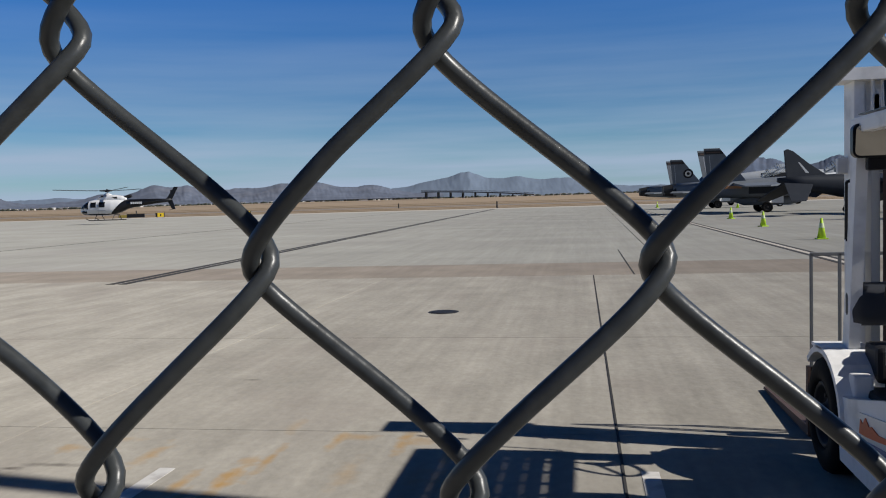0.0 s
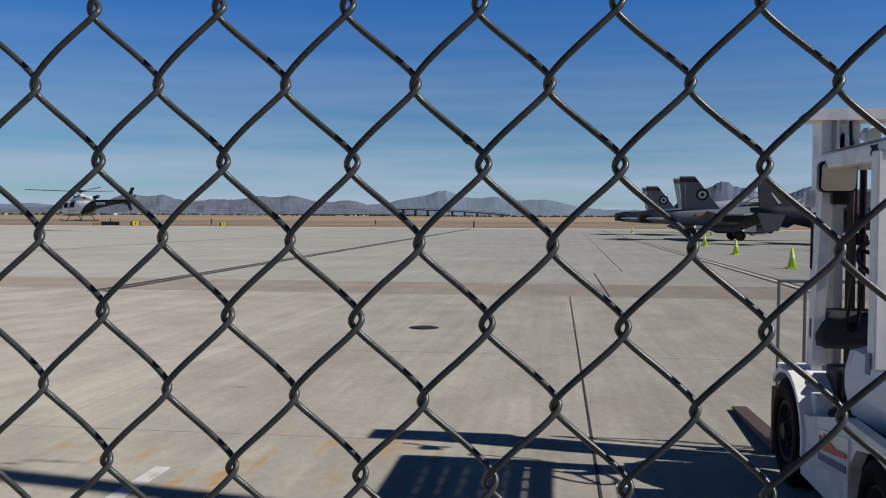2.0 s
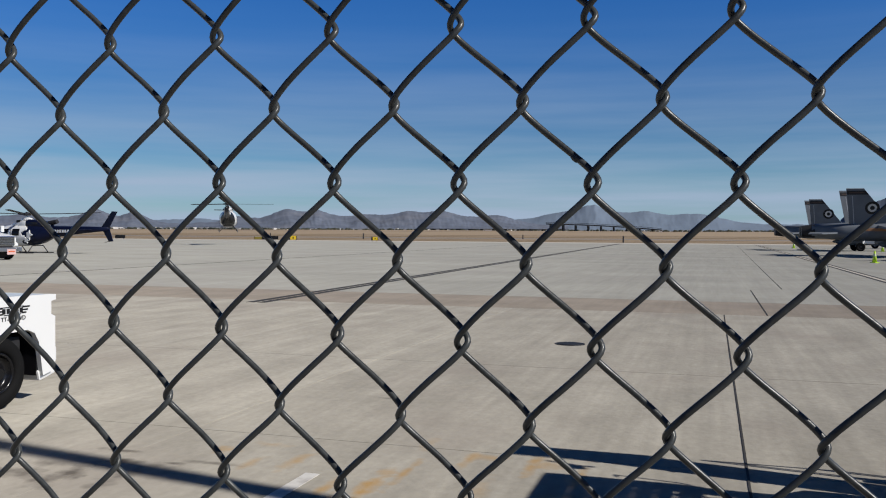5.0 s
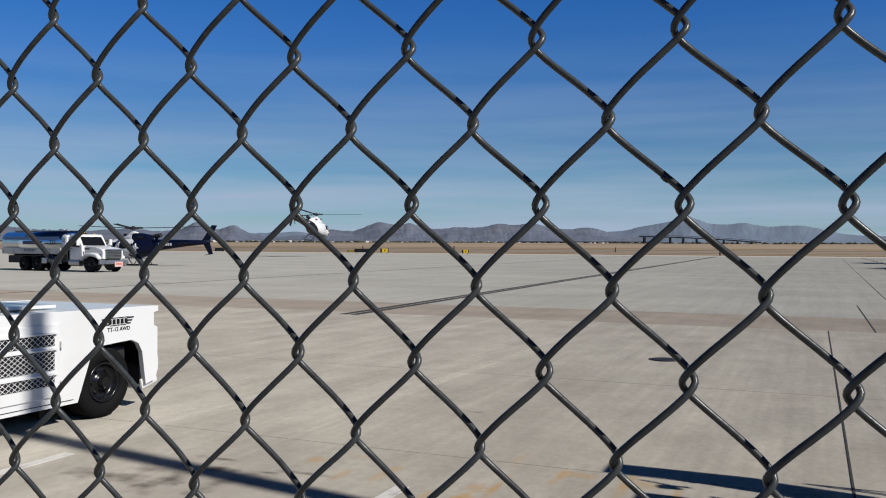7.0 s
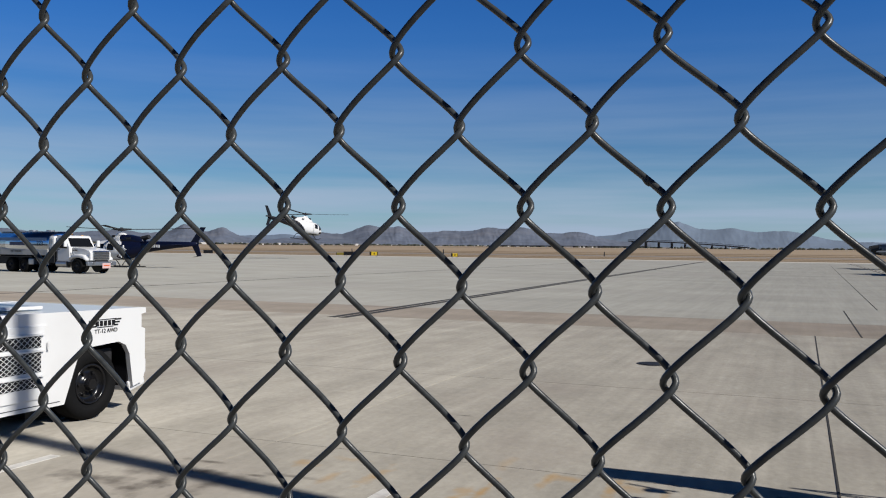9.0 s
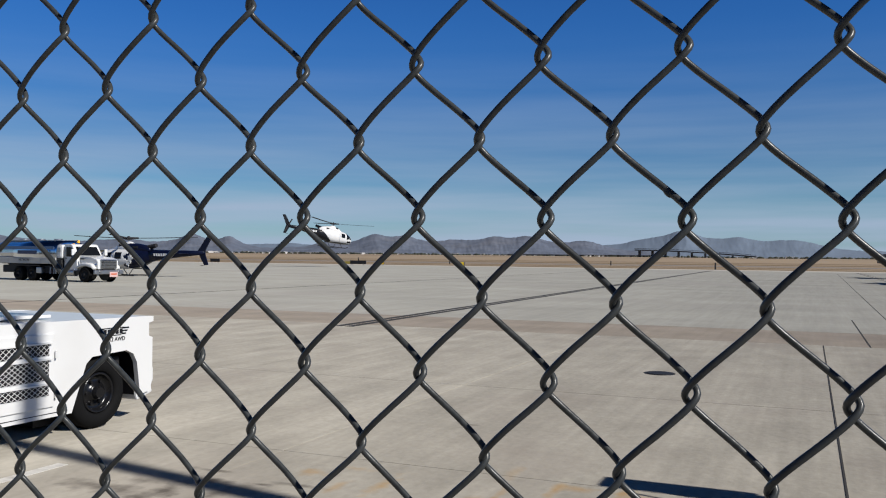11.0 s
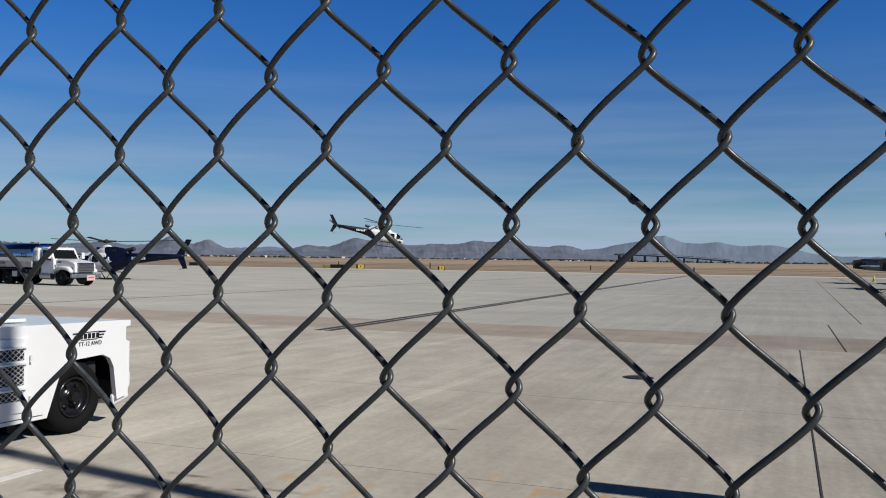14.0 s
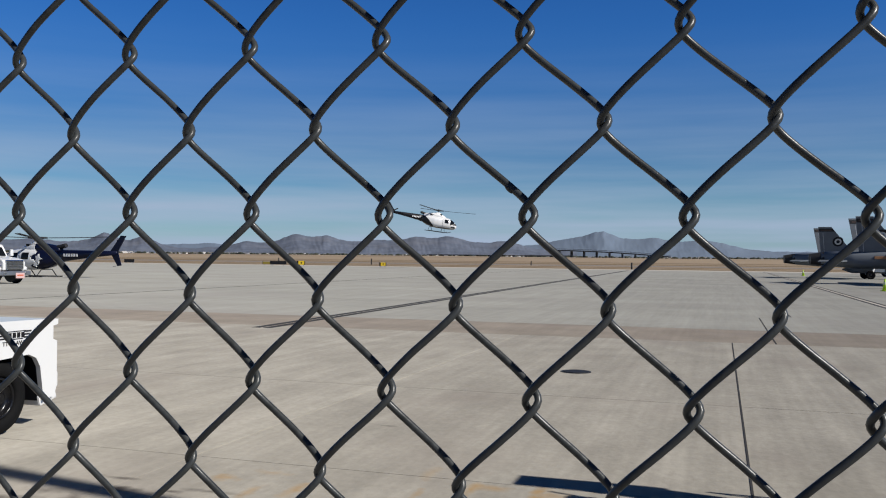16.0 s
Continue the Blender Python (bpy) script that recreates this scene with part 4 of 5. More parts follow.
    tk = part("tank", tank, CHROME, ob, "polished steel tank", smooth=True)
    part("tank_stripe", B((-5.5, -1.160, 2.22), (5.6, 0.012, 0.20)), mat("tank_blue_band", (0.10, 0.15, 0.26), 0.25, metal=0.5), tk, "blue band on the tank")
    part("tank_skirt", B((-5.5, 0, 1.36), (5.9, 2.3, 0.42), 0.04), mat("tank_skirt_paint", (0.46, 0.45, 0.42), 0.45, var=0.15, scale=3), tk, "pale grey painted tank skirt")
    part("tank_walkway", B((-5.5, 0, 2.73), (5.4, 0.9, 0.06), 0.01), STEEL, tk)
    for k in range(3):
        part("tank_hatch", T((-7.2 + 1.7 * k, 0, 2.7), (-7.2 + 1.7 * k, 0, 2.84), 0.26, n=20), STEEL, tk)
    words("223", 0.42, BLACK, tk, pose(-3.3, -1.178, 1.92, 90, 0, 0), "fleet_number")
    words("NETWORK", 0.22, DARK, tk, pose(-5.6, -1.160, 1.40, 90, 0, 0), "tank_lettering")
    part("name_bar", B((-5.3, -1.176, 1.92), (1.9, 0.008, 0.24)), mat("name_bar_blue", (0.02, 0.03, 0.09), 0.4), tk)
    for k in range(6):
        part("skirt_rivet_band", B((-8.2 + 1.08 * k, -1.156, 1.36), (0.03, 0.01, 0.40)), STEEL, tk)
    part("pump_box", B((-2.28, -0.4, 1.05), (0.42, 1.4, 0.8), 0.03), DARK, ob)
    eq = part("equipment_hood", B((-2.28, -0.1, 1.98), (0.52, 2.0, 0.92), 0.16), WHITE, ob)
    part("equipment_window", B((-2.28, -1.102, 2.08), (0.28, 0.02, 0.30), 0.004), STEEL, eq)
    part("underframe", B((-5.4, 0, 0.78), (5.6, 1.7, 0.5), 0.03), DARK, ob)
    part("rear_fender", B((-5.55, -0.95, 1.03), (2.9, 0.5, 0.06), 0.02), DARK, ob)
    part("hose_reel", T((-2.9, -1.0, 0.75), (-2.9, -0.6, 0.75), 0.26, n=20), DARK, ob)
    part("valve_bank", B((-4.2, -0.98, 0.72), (0.5, 0.3, 0.4), 0.05), STEEL, ob)
    for k in range(4):
        part("pipe", T((-3.2 + 0.18 * k, -1.02, 0.5), (-3.2 + 0.18 * k, -1.0, 0.95), 0.04, n=8), RUST if k == 1 else STEEL, ob)
    part("beacon", T((-1.86, 0, 2.56), (-1.86, 0, 2.74), 0.10, 0.07, 12), mat("amber_beacon", (0.85, 0.45, 0.02), 0.3), ob, "amber roof beacon")
    return ob


fuel_truck()


# ---------------- helicopters ----------------
BODY = ((-2.5, 1.66, 0.30, 0.36), (-2.0, 1.58, 0.48, 0.52), (-1.4, 1.50, 0.72, 0.70), (-0.7, 1.43, 0.89, 0.80), (0.0, 1.40, 0.93, 0.83), (0.8, 1.40, 0.93, 0.83),
        (1.4, 1.38, 0.92, 0.81), (1.8, 1.34, 0.89, 0.76), (2.2, 1.26, 0.81, 0.65), (2.55, 1.16, 0.67, 0.50), (2.78, 1.09, 0.50, 0.34), (2.92, 1.05, 0.28, 0.19), (2.97, 1.04, 0.08, 0.06))
COWL = ((-2.2, 2.12, 0.22, 0.20), (-1.7, 2.22, 0.40, 0.32), (-0.9, 2.30, 0.50, 0.38), (0.0, 2.32, 0.52, 0.38), (0.7, 2.26, 0.46, 0.28), (1.2, 2.16, 0.32, 0.12))


def fine(secs, steps=44):
    """The same body with more sections, eased between the given ones."""
    cols = np.array(secs)
    xs = np.concatenate([np.linspace(p, q, max(2, int(steps * (q - p) / (cols[-1, 0] - cols[0, 0])) + 1), endpoint=False) for p, q in zip(cols[:-1, 0], cols[1:, 0])] + [cols[-1:, 0]])
    return [(x, *(float(np.interp(x, cols[:, 0], cols[:, k])) for k in (1, 2, 3))) for x in xs]


def skin_patch(secs, keep, proud):
    """A panel of the shell with its own thickness, standing proud of it, where keep(x, y, z) holds."""
    bm = loft(fine(secs, 90), 64, 2.6)
    gone = [fc for fc in bm.faces if len(fc.verts) > 4 or not keep(*fc.calc_center_median())]
    bmesh.ops.delete(bm, geom=gone, context="FACES")
    bm.normal_update()
    for v in bm.verts:
        v.co += v.normal * proud
    bmesh.ops.solidify(bm, geom=list(bm.faces), thickness=0.02)
    return bm


def helicopter(name, label, m, cabin, boom, lower, skid, front=None):
    """Nose towards +x, skids at z = 0, rotor mast at x = 0."""
    ob = thing(name, label, "helicopter", m)
    fu = part("fuselage", loft(fine(BODY), 32, 2.6), cabin, ob, smooth=True)
    part("rear_flank", skin_patch(BODY, lambda x, y, z: x < 0.08 - z, 0.004), boom, fu, smooth=True)
    part("belly", skin_patch(BODY, lambda x, y, z: z < 0.70 and x > -1.0, 0.007), lower, fu, smooth=True)
    if front:
        part("nose_paint", skin_patch(BODY, lambda x, y, z: x > -0.50 + 0.22 * math.sin(9 * z), 0.010), front, fu, "white painted nose", smooth=True)
    # glazing stands just proud of the shell
    part("windscreen", skin_patch(BODY, lambda x, y, z: x > 1.72 and 1.26 < z < 1.98 and abs(y) > 0.05 and abs(z - 1.30 + 0.9 * (2.2 - x)) > 0.06, 0.016), GLASS_DARK, fu, smooth=True)
    for sy in (-1, 1):
        part("door_window", skin_patch(BODY, lambda x, y, z: 0.84 < x < 1.48 and 1.36 < z < 1.92 and y * sy > 0.4, 0.016), GLASS_DARK, fu, smooth=True)
        if sy > 0 or front:
            part("rear_window", skin_patch(BODY, lambda x, y, z: -0.1 < x < 0.54 and 1.34 < z < 1.92 and y * sy > 0.4, 0.016), GLASS_DARK, fu, smooth=True)
        part("chin_window", skin_patch(BODY, lambda x, y, z: 1.9 < x < 2.6 and 0.80 < z < 1.04 and y * sy > 0.2, 0.016), GLASS_DARK, fu, smooth=True)
        part("door_seam", B((0.60, sy * 0.945, 1.30), (0.02, 0.02, 1.2)), DARK, fu)
        if sy > 0 and not front:
            part("door_lettering_bars", B((0.15, sy * 0.940, 1.06), (0.70, 0.02, 0.10), 0.004), STEEL, fu)
    cw = part("engine_cowling", loft(fine(COWL, 24), 24, 2.8), cabin, ob, smooth=True)
    if front:
        part("cowling_paint", skin_patch(COWL, lambda x, y, z: x > -0.3, 0.006), front, cw, "white painted cowling", smooth=True)
    part("exhaust", T((-1.95, 0.0, 2.36), (-2.65, 0.0, 2.52), 0.19, 0.17, 18), DARK, cw)
    for sy in (-1, 1):
        part("air_intake", B((0.35, sy * 0.40, 2.52), (0.34, 0.18, 0.22), 0.05), DARK, cw)
        part("cowling_vent", PR([(-1.3, 2.28), (-0.7, 2.28), (-0.7, 2.44), (-1.3, 2.46)], 0.04, Matrix.Translation((0, sy * 0.475, 0))), DARK, cw)
    part("gearbox_fairing", loft([(-0.5, 2.64, 0.10, 0.08), (-0.2, 2.70, 0.20, 0.14), (0.2, 2.70, 0.20, 0.14), (0.45, 2.62, 0.10, 0.08)], 18, 2.2), front or cabin, cw, smooth=True)
    tb = part("tail_boom", loft([(-7.05, 1.96, 0.13, 0.15), (-5.0, 1.87, 0.21, 0.27), (-3.0, 1.74, 0.32, 0.42), (-1.7, 1.60, 0.45, 0.58)], 20, 2.2), boom, ob, smooth=True)
    for sy in (-1, 1):
        bars = bmesh.new()
        for k in range(6):
            x = -2.75 - 0.21 * k
            box(bars, (x, sy * (0.325 + 0.055 * (x + 3.0)), 1.76), (0.14, 0.02, 0.22))
        part("registration_bars", bars, REG_WHITE, tb, "white bars in place of the registration")
    part("upper_fin", PR([(-6.4, 2.0), (-7.05, 2.0), (-7.75, 3.28), (-7.34, 3.31)], 0.09), boom, tb)
    part("lower_fin", PR([(-6.5, 1.95), (-7.1, 1.95), (-7.4, 1.0), (-7.08, 0.96)], 0.08), boom, tb)
    part("tail_bumper", T((-7.2, 0, 1.0), (-6.7, 0, 0.92), 0.02, n=8), boom, tb)
    part("stabiliser", B((-5.55, 0, 1.9), (0.42, 2.53, 0.05), 0.015), boom, tb)
    for sy in (-1.0, 1.0):
        sk = bmesh.new()
        tube(sk, (-1.45, sy, 0.05), (1.55, sy, 0.05), 0.042)
        tube(sk, (1.55, sy, 0.05), (1.95, sy, 0.24), 0.042)
        part("skid", sk, skid, ob)
    for cx in (-0.95, 1.0):
        ct = bmesh.new()
        tube(ct, (cx, -1.0, 0.06), (cx, -0.52, 0.62), 0.035)
        tube(ct, (cx, 1.0, 0.06), (cx, 0.52, 0.62), 0.035)
        tube(ct, (cx, -0.53, 0.61), (cx, 0.53, 0.61), 0.035)
        part("cross_tube", ct, skid, ob)
    part("mast", T((0, 0, 2.5), (0, 0, 3.05), 0.09, 0.07), STEEL, ob)
    rotor = bmesh.new()
    tube(rotor, (0, 0, -0.10), (0, 0, 0.06), 0.24, 0.28, 16)
    tube(rotor, (0, 0, 0.06), (0, 0, 0.20), 0.16, 0.08, 16)
    for k in range(3):
        q = pose(0, 0, 0, 0, 0, 120 * k)
        tube(rotor, q @ Vector((0.15, 0, 0.03)), q @ Vector((0.75, 0, 0.05)), 0.10, 0.07, 10)
    rot = part("main_rotor", rotor, DARK, ob, m=pose(0, 0, 3.08))
    for k in range(3):
        bl = bmesh.new()
        a = pose(0, 0, 0, 0, 0, 120 * k)
        for (x0, z0), (x1, z1) in zip(((0.15, 0.03), (0.9, 0.05), (2.2, 0.09), (3.6, 0.15)), ((0.9, 0.05), (2.2, 0.09), (3.6, 0.15), (5.34, 0.24))):
            w = 0.16 if x0 < 0.5 else 0.30
            q = a @ pose((x0 + x1) / 2, 0, (z0 + z1) / 2, 6, -math.degrees(math.atan2(z1 - z0, x1 - x0)), 0) @ Matrix.Diagonal((x1 - x0 + 0.02, w, 0.035, 1))
            bmesh.ops.create_cube(bl, size=1, matrix=q)
        part("blade", bl, DARK, rot)
    trot = part("tail_rotor", T((0, -0.1, 0), (0, 0.02, 0), 0.07, 0.05, 12), DARK, ob, m=pose(-6.9, -0.22, 2.06))
    for k in range(2):
        part("tail_blade", B((0, 0.0, 0.50 if k == 0 else -0.50), (0.17, 0.02, 0.86), 0.004), DARK, trot)
    return ob, rot, trot


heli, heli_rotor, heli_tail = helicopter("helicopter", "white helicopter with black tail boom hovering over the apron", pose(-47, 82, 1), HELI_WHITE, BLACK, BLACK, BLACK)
PARKED = pose(-43.7, 46.9, 0, 0, 0, 180) @ Matrix.Diagonal((0.92, 0.92, 0.84, 1))
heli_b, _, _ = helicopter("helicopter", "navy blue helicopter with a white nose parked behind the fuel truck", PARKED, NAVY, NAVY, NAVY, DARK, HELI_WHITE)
for sx, sz, s in ((-0.86, 1.45, 0.40), (-0.72, 1.02, 0.24)):
    for sy in (-1, 1):
        part("splash_decal", PR([(sx + s * (1 if k % 2 else 0.5) * math.cos(k * 0.628), sz + s * (1 if k % 2 else 0.5) * math.sin(k * 0.628)) for k in range(10)], 0.08, Matrix.Translation((0, sy * 0.835, 0))), WHITE, heli_b, "white splash decal")


# ---------------- parked jets ----------------
def flat_wing(bm, pts, thick, z, dihedral, side_y):
    """A wing from root at y = 0 outwards to side_y: pts of (x, span share)."""
    top, bot = [], []
    for x, s in pts:
        y, zz = s * side_y, z + dihedral * abs(s * side_y)
        t = thick * (1 - 0.6 * s)
        top.append(bm.verts.new((x, y, zz + t / 2)))
        bot.append(bm.verts.new((x, y, zz - t / 2)))
    bm.faces.new(top)
    bm.faces.new(bot[::-1])
    for k in range(len(pts)):
        j = (k + 1) % len(pts)
        bm.faces.new((top[k], bot[k], bot[j], top[j]))


def twin_tail_jet(m, label, open_canopy=False):
    """Nose towards +x, nozzles at x = 0."""
    ob = thing("fighter_jet", label, "jet", m, "jets parked in a row")
    part("fuselage", loft([(0.3, 1.75, 1.0, 0.48), (2.5, 1.72, 1.25, 0.62), (6.0, 1.75, 1.25, 0.70), (9.5, 1.85, 1.05, 0.72), (11.5, 1.95, 0.62, 0.70), (14.0, 1.95, 0.48, 0.55), (16.0, 1.88, 0.26, 0.30), (17.0, 1.82, 0.04, 0.05)], 24, 3), JET_GREY, ob, smooth=True)
    for sy in (-0.55, 0.55):
        nz = part("nozzle", T((0.5, sy, 1.75), (-0.35, sy, 1.72), 0.48, 0.36, 20), DARK, ob)
        fin = bmesh.new()
        cant = 20 if sy > 0 else -20
        prism(fin, [(2.7, 0), (5.5, 0), (3.45, 2.62), (2.35, 2.62)], 0.10, pose(0, sy * 1.55, 2.18, -cant))
        fn = part("tail_fin", fin, JET_GREY, ob)
        part("fin_band", PR([(2.42, 2.2), (3.76, 2.2), (3.55, 2.48), (2.37, 2.48)], 0.108, pose(0, sy * 1.55, 2.18, -cant)), DARK, fn)
        part("fin_lettering_bars", PR([(2.55, 2.30), (3.5, 2.30), (3.45, 2.38), (2.55, 2.38)], 0.114, pose(0, sy * 1.55, 2.18, -cant)), RUST, fn)
        mk = pose(4.05, sy * 1.55, 2.18, -cant) @ pose(0, 0, 1.25)
        for r, mt, th in ((0.46, BLACK, 0.116), (0.29, PAINT_WHITE, 0.124), (0.15, DARK, 0.132)):
            part("roundel", T(mk @ Vector((0, -th / 2, 0)), mk @ Vector((0, th / 2, 0)), r, n=28), mt, fn)
        part("rudder_line", PR([(2.95, 0.1), (3.0, 0.1), (2.78, 2.1), (2.74, 2.1)], 0.112, pose(0, sy * 1.55, 2.18, -cant)), JET_LIGHT, fn)
        st = bmesh.new()
        flat_wing(st, [(2.6, 0), (0.4, 0), (-0.15, 1), (0.7, 1)], 0.14, 1.65, -0.03, 3.3 * (1 if sy > 0 else -1))
        part("stabilator", st, JET_GREY, ob)
        wg = bmesh.new()
        flat_wing(wg, [(9.2, 0), (4.4, 0), (4.6, 1), (6.2, 1)], 0.22, 2.12, -0.05, 5.2 * (1 if sy > 0 else -1))
        wi = part("wing", wg, JET_GREY, ob)
        part("pylon", B((6.3, sy * 5.2, 1.6), (2.2, 0.12, 0.5), 0.03), JET_DARK, wi)
        part("intake", B((8.6, sy * 1.75, 1.55), (2.2, 0.62, 0.8), 0.12), JET_GREY, ob)
        part("gear_leg", T((6.8, sy * 2.6, 0.4), (7.2, sy * 1.7, 1.4), 0.09), WHITE, ob)
        wheel(ob, (6.7, sy * 2.8, 0.38), 0.38, 0.28, out=1 if sy > 0 else -1, rim=DARK)
        part("gear_door", B((7.4, sy * 2.0, 0.95), (1.0, 0.04, 0.6), 0.01), WHITE, ob)
    part("nose_leg", T((12.6, 0, 0.4), (12.5, 0, 1.5), 0.08), WHITE, ob)
    wheel(ob, (12.6, 0.16, 0.29), 0.29, 0.16, out=1, rim=WHITE)
    wheel(ob, (12.6, -0.16, 0.29), 0.29, 0.16, out=-1, rim=WHITE)
    # lighter grey than the fuselage: sunlight on the top put into colour
    part("spine", loft([(4.4, 2.12, 0.5, 0.16), (7.0, 2.16, 0.8, 0.22), (9.5, 2.30, 0.72, 0.34), (12.0, 2.45, 0.48, 0.34)], 16, 2.2), JET_LIGHT, ob, smooth=True)
    part("underfuselage_tank", loft([(4.6, 0.85, 0.06, 0.06), (5.4, 0.85, 0.34, 0.34), (8.6, 0.85, 0.34, 0.34), (9.8, 0.85, 0.05, 0.05)], 16, 2), JET_GREY, ob, smooth=True)
    cn = loft([(10.9, 2.68, 0.1, 0.1), (11.7, 2.72, 0.42, 0.42), (12.9, 2.55, 0.42, 0.46), (13.9, 2.32, 0.2, 0.2)], 18, 2)
    c = part("canopy", cn, CANOPY if open_canopy else GLASS_DARK, ob, "clear canopy raised open" if open_canopy else "", smooth=True)
    for x, r in ((11.0, 0.16), (11.7, 0.44), (12.8, 0.46)):
        arc = bmesh.new()
        for k in range(10):
            p, q = (math.pi * j / 10 for j in (k, k + 1))
            tube(arc, (x, r * math.cos(p), 2.66 + r * math.sin(p)), (x, r * math.cos(q), 2.66 + r * math.sin(q)), 0.035, n=6)
        part("canopy_bow", arc, JET_GREY, c)
    for sy in (-1, 1):
        part("canopy_sill", T((10.9, sy * 0.2, 2.62), (13.7, sy * 0.42, 2.48), 0.035, n=6), JET_GREY, c)
    if open_canopy:
        c.matrix_basis = pose(10.9, 0, 2.7) @ pose(0, 0, 0.1, 0, -28, 0) @ pose(-10.9, 0, -2.7)
        part("ejection_seat", B((11.8, 0, 2.75), (0.34, 0.5, 0.8), 0.08), BLACK, ob)
    part("flank_lettering_bars", B((4.3, -1.26, 1.85), (1.4, 0.06, 0.20), 0.01), FADED, ob)
    return ob


def jump_jet(m, label, paint):
    """Nose towards +x, tail end at x = 0, drooping tailplane and wings."""
    ob = thing("fighter_jet", label, "jet", m, "jets parked in a row")
    part("fuselage", loft([(0.0, 2.15, 0.12, 0.14), (1.6, 1.95, 0.34, 0.42), (4.0, 1.75, 0.72, 0.72), (7.0, 1.70, 1.05, 0.80), (9.6, 1.72, 1.05, 0.80), (11.6, 1.72, 0.55, 0.62), (13.2, 1.60, 0.26, 0.28), (14.0, 1.55, 0.05, 0.05)], 24, 2.5), paint, ob, smooth=True)
    fn = part("tail_fin", PR([(0.55, 2.2), (3.3, 2.25), (1.9, 3.15), (0.95, 3.88), (0.62, 4.0), (0.42, 3.92)], 0.12), paint, ob)
    part("fin_stripe", PR([(1.75, 2.55), (1.95, 2.55), (1.35, 3.2), (1.25, 3.2)], 0.126), JET_LIGHT, fn)
    part("ventral_fin", PR([(2.3, 1.7), (3.4, 1.6), (2.4, 1.05), (1.9, 1.1)], 0.08), paint, ob)
    for sy in (-1, 1):
        st = bmesh.new()
        flat_wing(st, [(2.3, 0), (0.4, 0), (-0.3, 1), (0.6, 1)], 0.12, 2.0, -0.48, sy * 2.3)
        part("tailplane", st, paint, ob)
        wg = bmesh.new()
        flat_wing(wg, [(9.0, 0), (5.4, 0), (4.9, 1), (5.9, 1)], 0.24, 2.45, -0.19, sy * 4.6)
        wi = part("wing", wg, paint, ob)
        part("outrigger_leg", T((6.2, sy * 3.3, 0.3), (6.0, sy * 3.3, 1.8), 0.06), paint, wi)
        part("outrigger_wheel", T((6.2, sy * 3.3 - 0.08, 0.2), (6.2, sy * 3.3 + 0.08, 0.2), 0.2, n=20), RUBBER, wi)
        part("intake", B((9.9, sy * 1.0, 1.75), (1.1, 0.5, 1.15), 0.2), paint, ob)
        part("nozzle_fairing", B((6.0, sy * 1.05, 1.45), (1.1, 0.3, 0.6), 0.12), DARK, ob)
    part("canopy", loft([(10.0, 2.3, 0.1, 0.1), (10.8, 2.42, 0.4, 0.42), (11.9, 2.15, 0.36, 0.4), (12.6, 1.9, 0.15, 0.15)], 18, 2), GLASS_DARK, ob, smooth=True)
    part("gear_leg", T((7.2, 0, 0.4), (7.2, 0, 1.2), 0.1), STEEL, ob)
    wheel(ob, (7.2, 0.2, 0.38), 0.38, 0.24, out=1, rim=STEEL)
    wheel(ob, (7.2, -0.2, 0.38), 0.38, 0.24, out=-1, rim=STEEL)
    part("gear_leg", T((11.4, 0, 0.3), (11.4, 0, 1.2), 0.07), STEEL, ob)
    wheel(ob, (11.4, 0, 0.3), 0.3, 0.2, out=-1, rim=STEEL)
    return ob


twin_tail_jet(pose(6.4, 66, 0, 0, 0, 0), "grey twin-tailed fighter jet with roundels and open canopy", True)
twin_tail_jet(pose(6.0, 86, 0, 0, 0, 1), "grey twin-tailed fighter jet parked behind another", True)
jump_jet(pose(11.8, 55, 0, 0, 0, 14), "dark grey jump jet with a drooping tailplane", JET_DARK)
jump_jet(pose(15.5, 45.5, 0, 0, 0, 14), "dark grey jump jet half hidden behind the forklift", JET_DARK)


def light_jet(m):
    ob = thing("trainer_jet", "light grey jet parked in the back of the row", "jet", m)
    part("fuselage", loft([(0, 2.0, 0.3, 0.3), (3, 1.9, 0.8, 0.8), (8, 1.9, 0.9, 0.95), (12, 1.8, 0.6, 0.7), (15, 1.6, 0.1, 0.1)], 24, 2.3), JET_LIGHT, ob, smooth=True)
    part("tail_fin", PR([(0, 2.2), (3.2, 2.6), (0.9, 3.1), (-0.4, 3.1)], 0.14), JET_LIGHT, ob)
    part("lettering_bars", B((7.5, 0.9, 2.35), (3.6, 0.04, 0.4), 0.01), DARK, ob)
    for sy in (-1, 1):
        wg = bmesh.new()
        flat_wing(wg, [(8.5, 0), (4.8, 0), (4.4, 1), (5.6, 1)], 0.25, 1.5, 0.04, sy * 5.5)
        part("wing", wg, JET_LIGHT, ob)
        wheel(ob, (6.0, sy * 1.4, 0.4), 0.4, 0.25, out=sy, rim=STEEL)
        part("gear_leg", T((6, sy * 1.3, 0.4), (6, sy * 1.1, 1.5), 0.09), STEEL, ob)
    wheel(ob, (12, 0, 0.35), 0.35, 0.2, out=-1, rim=STEEL)
    part("gear_leg", T((12, 0, 0.3), (12, 0, 1.3), 0.08), STEEL, ob)


light_jet(pose(29.6, 100, 0, 0, 0, 180) @ Matrix.Diagonal((1.1, 1.35, 1.35, 1)))


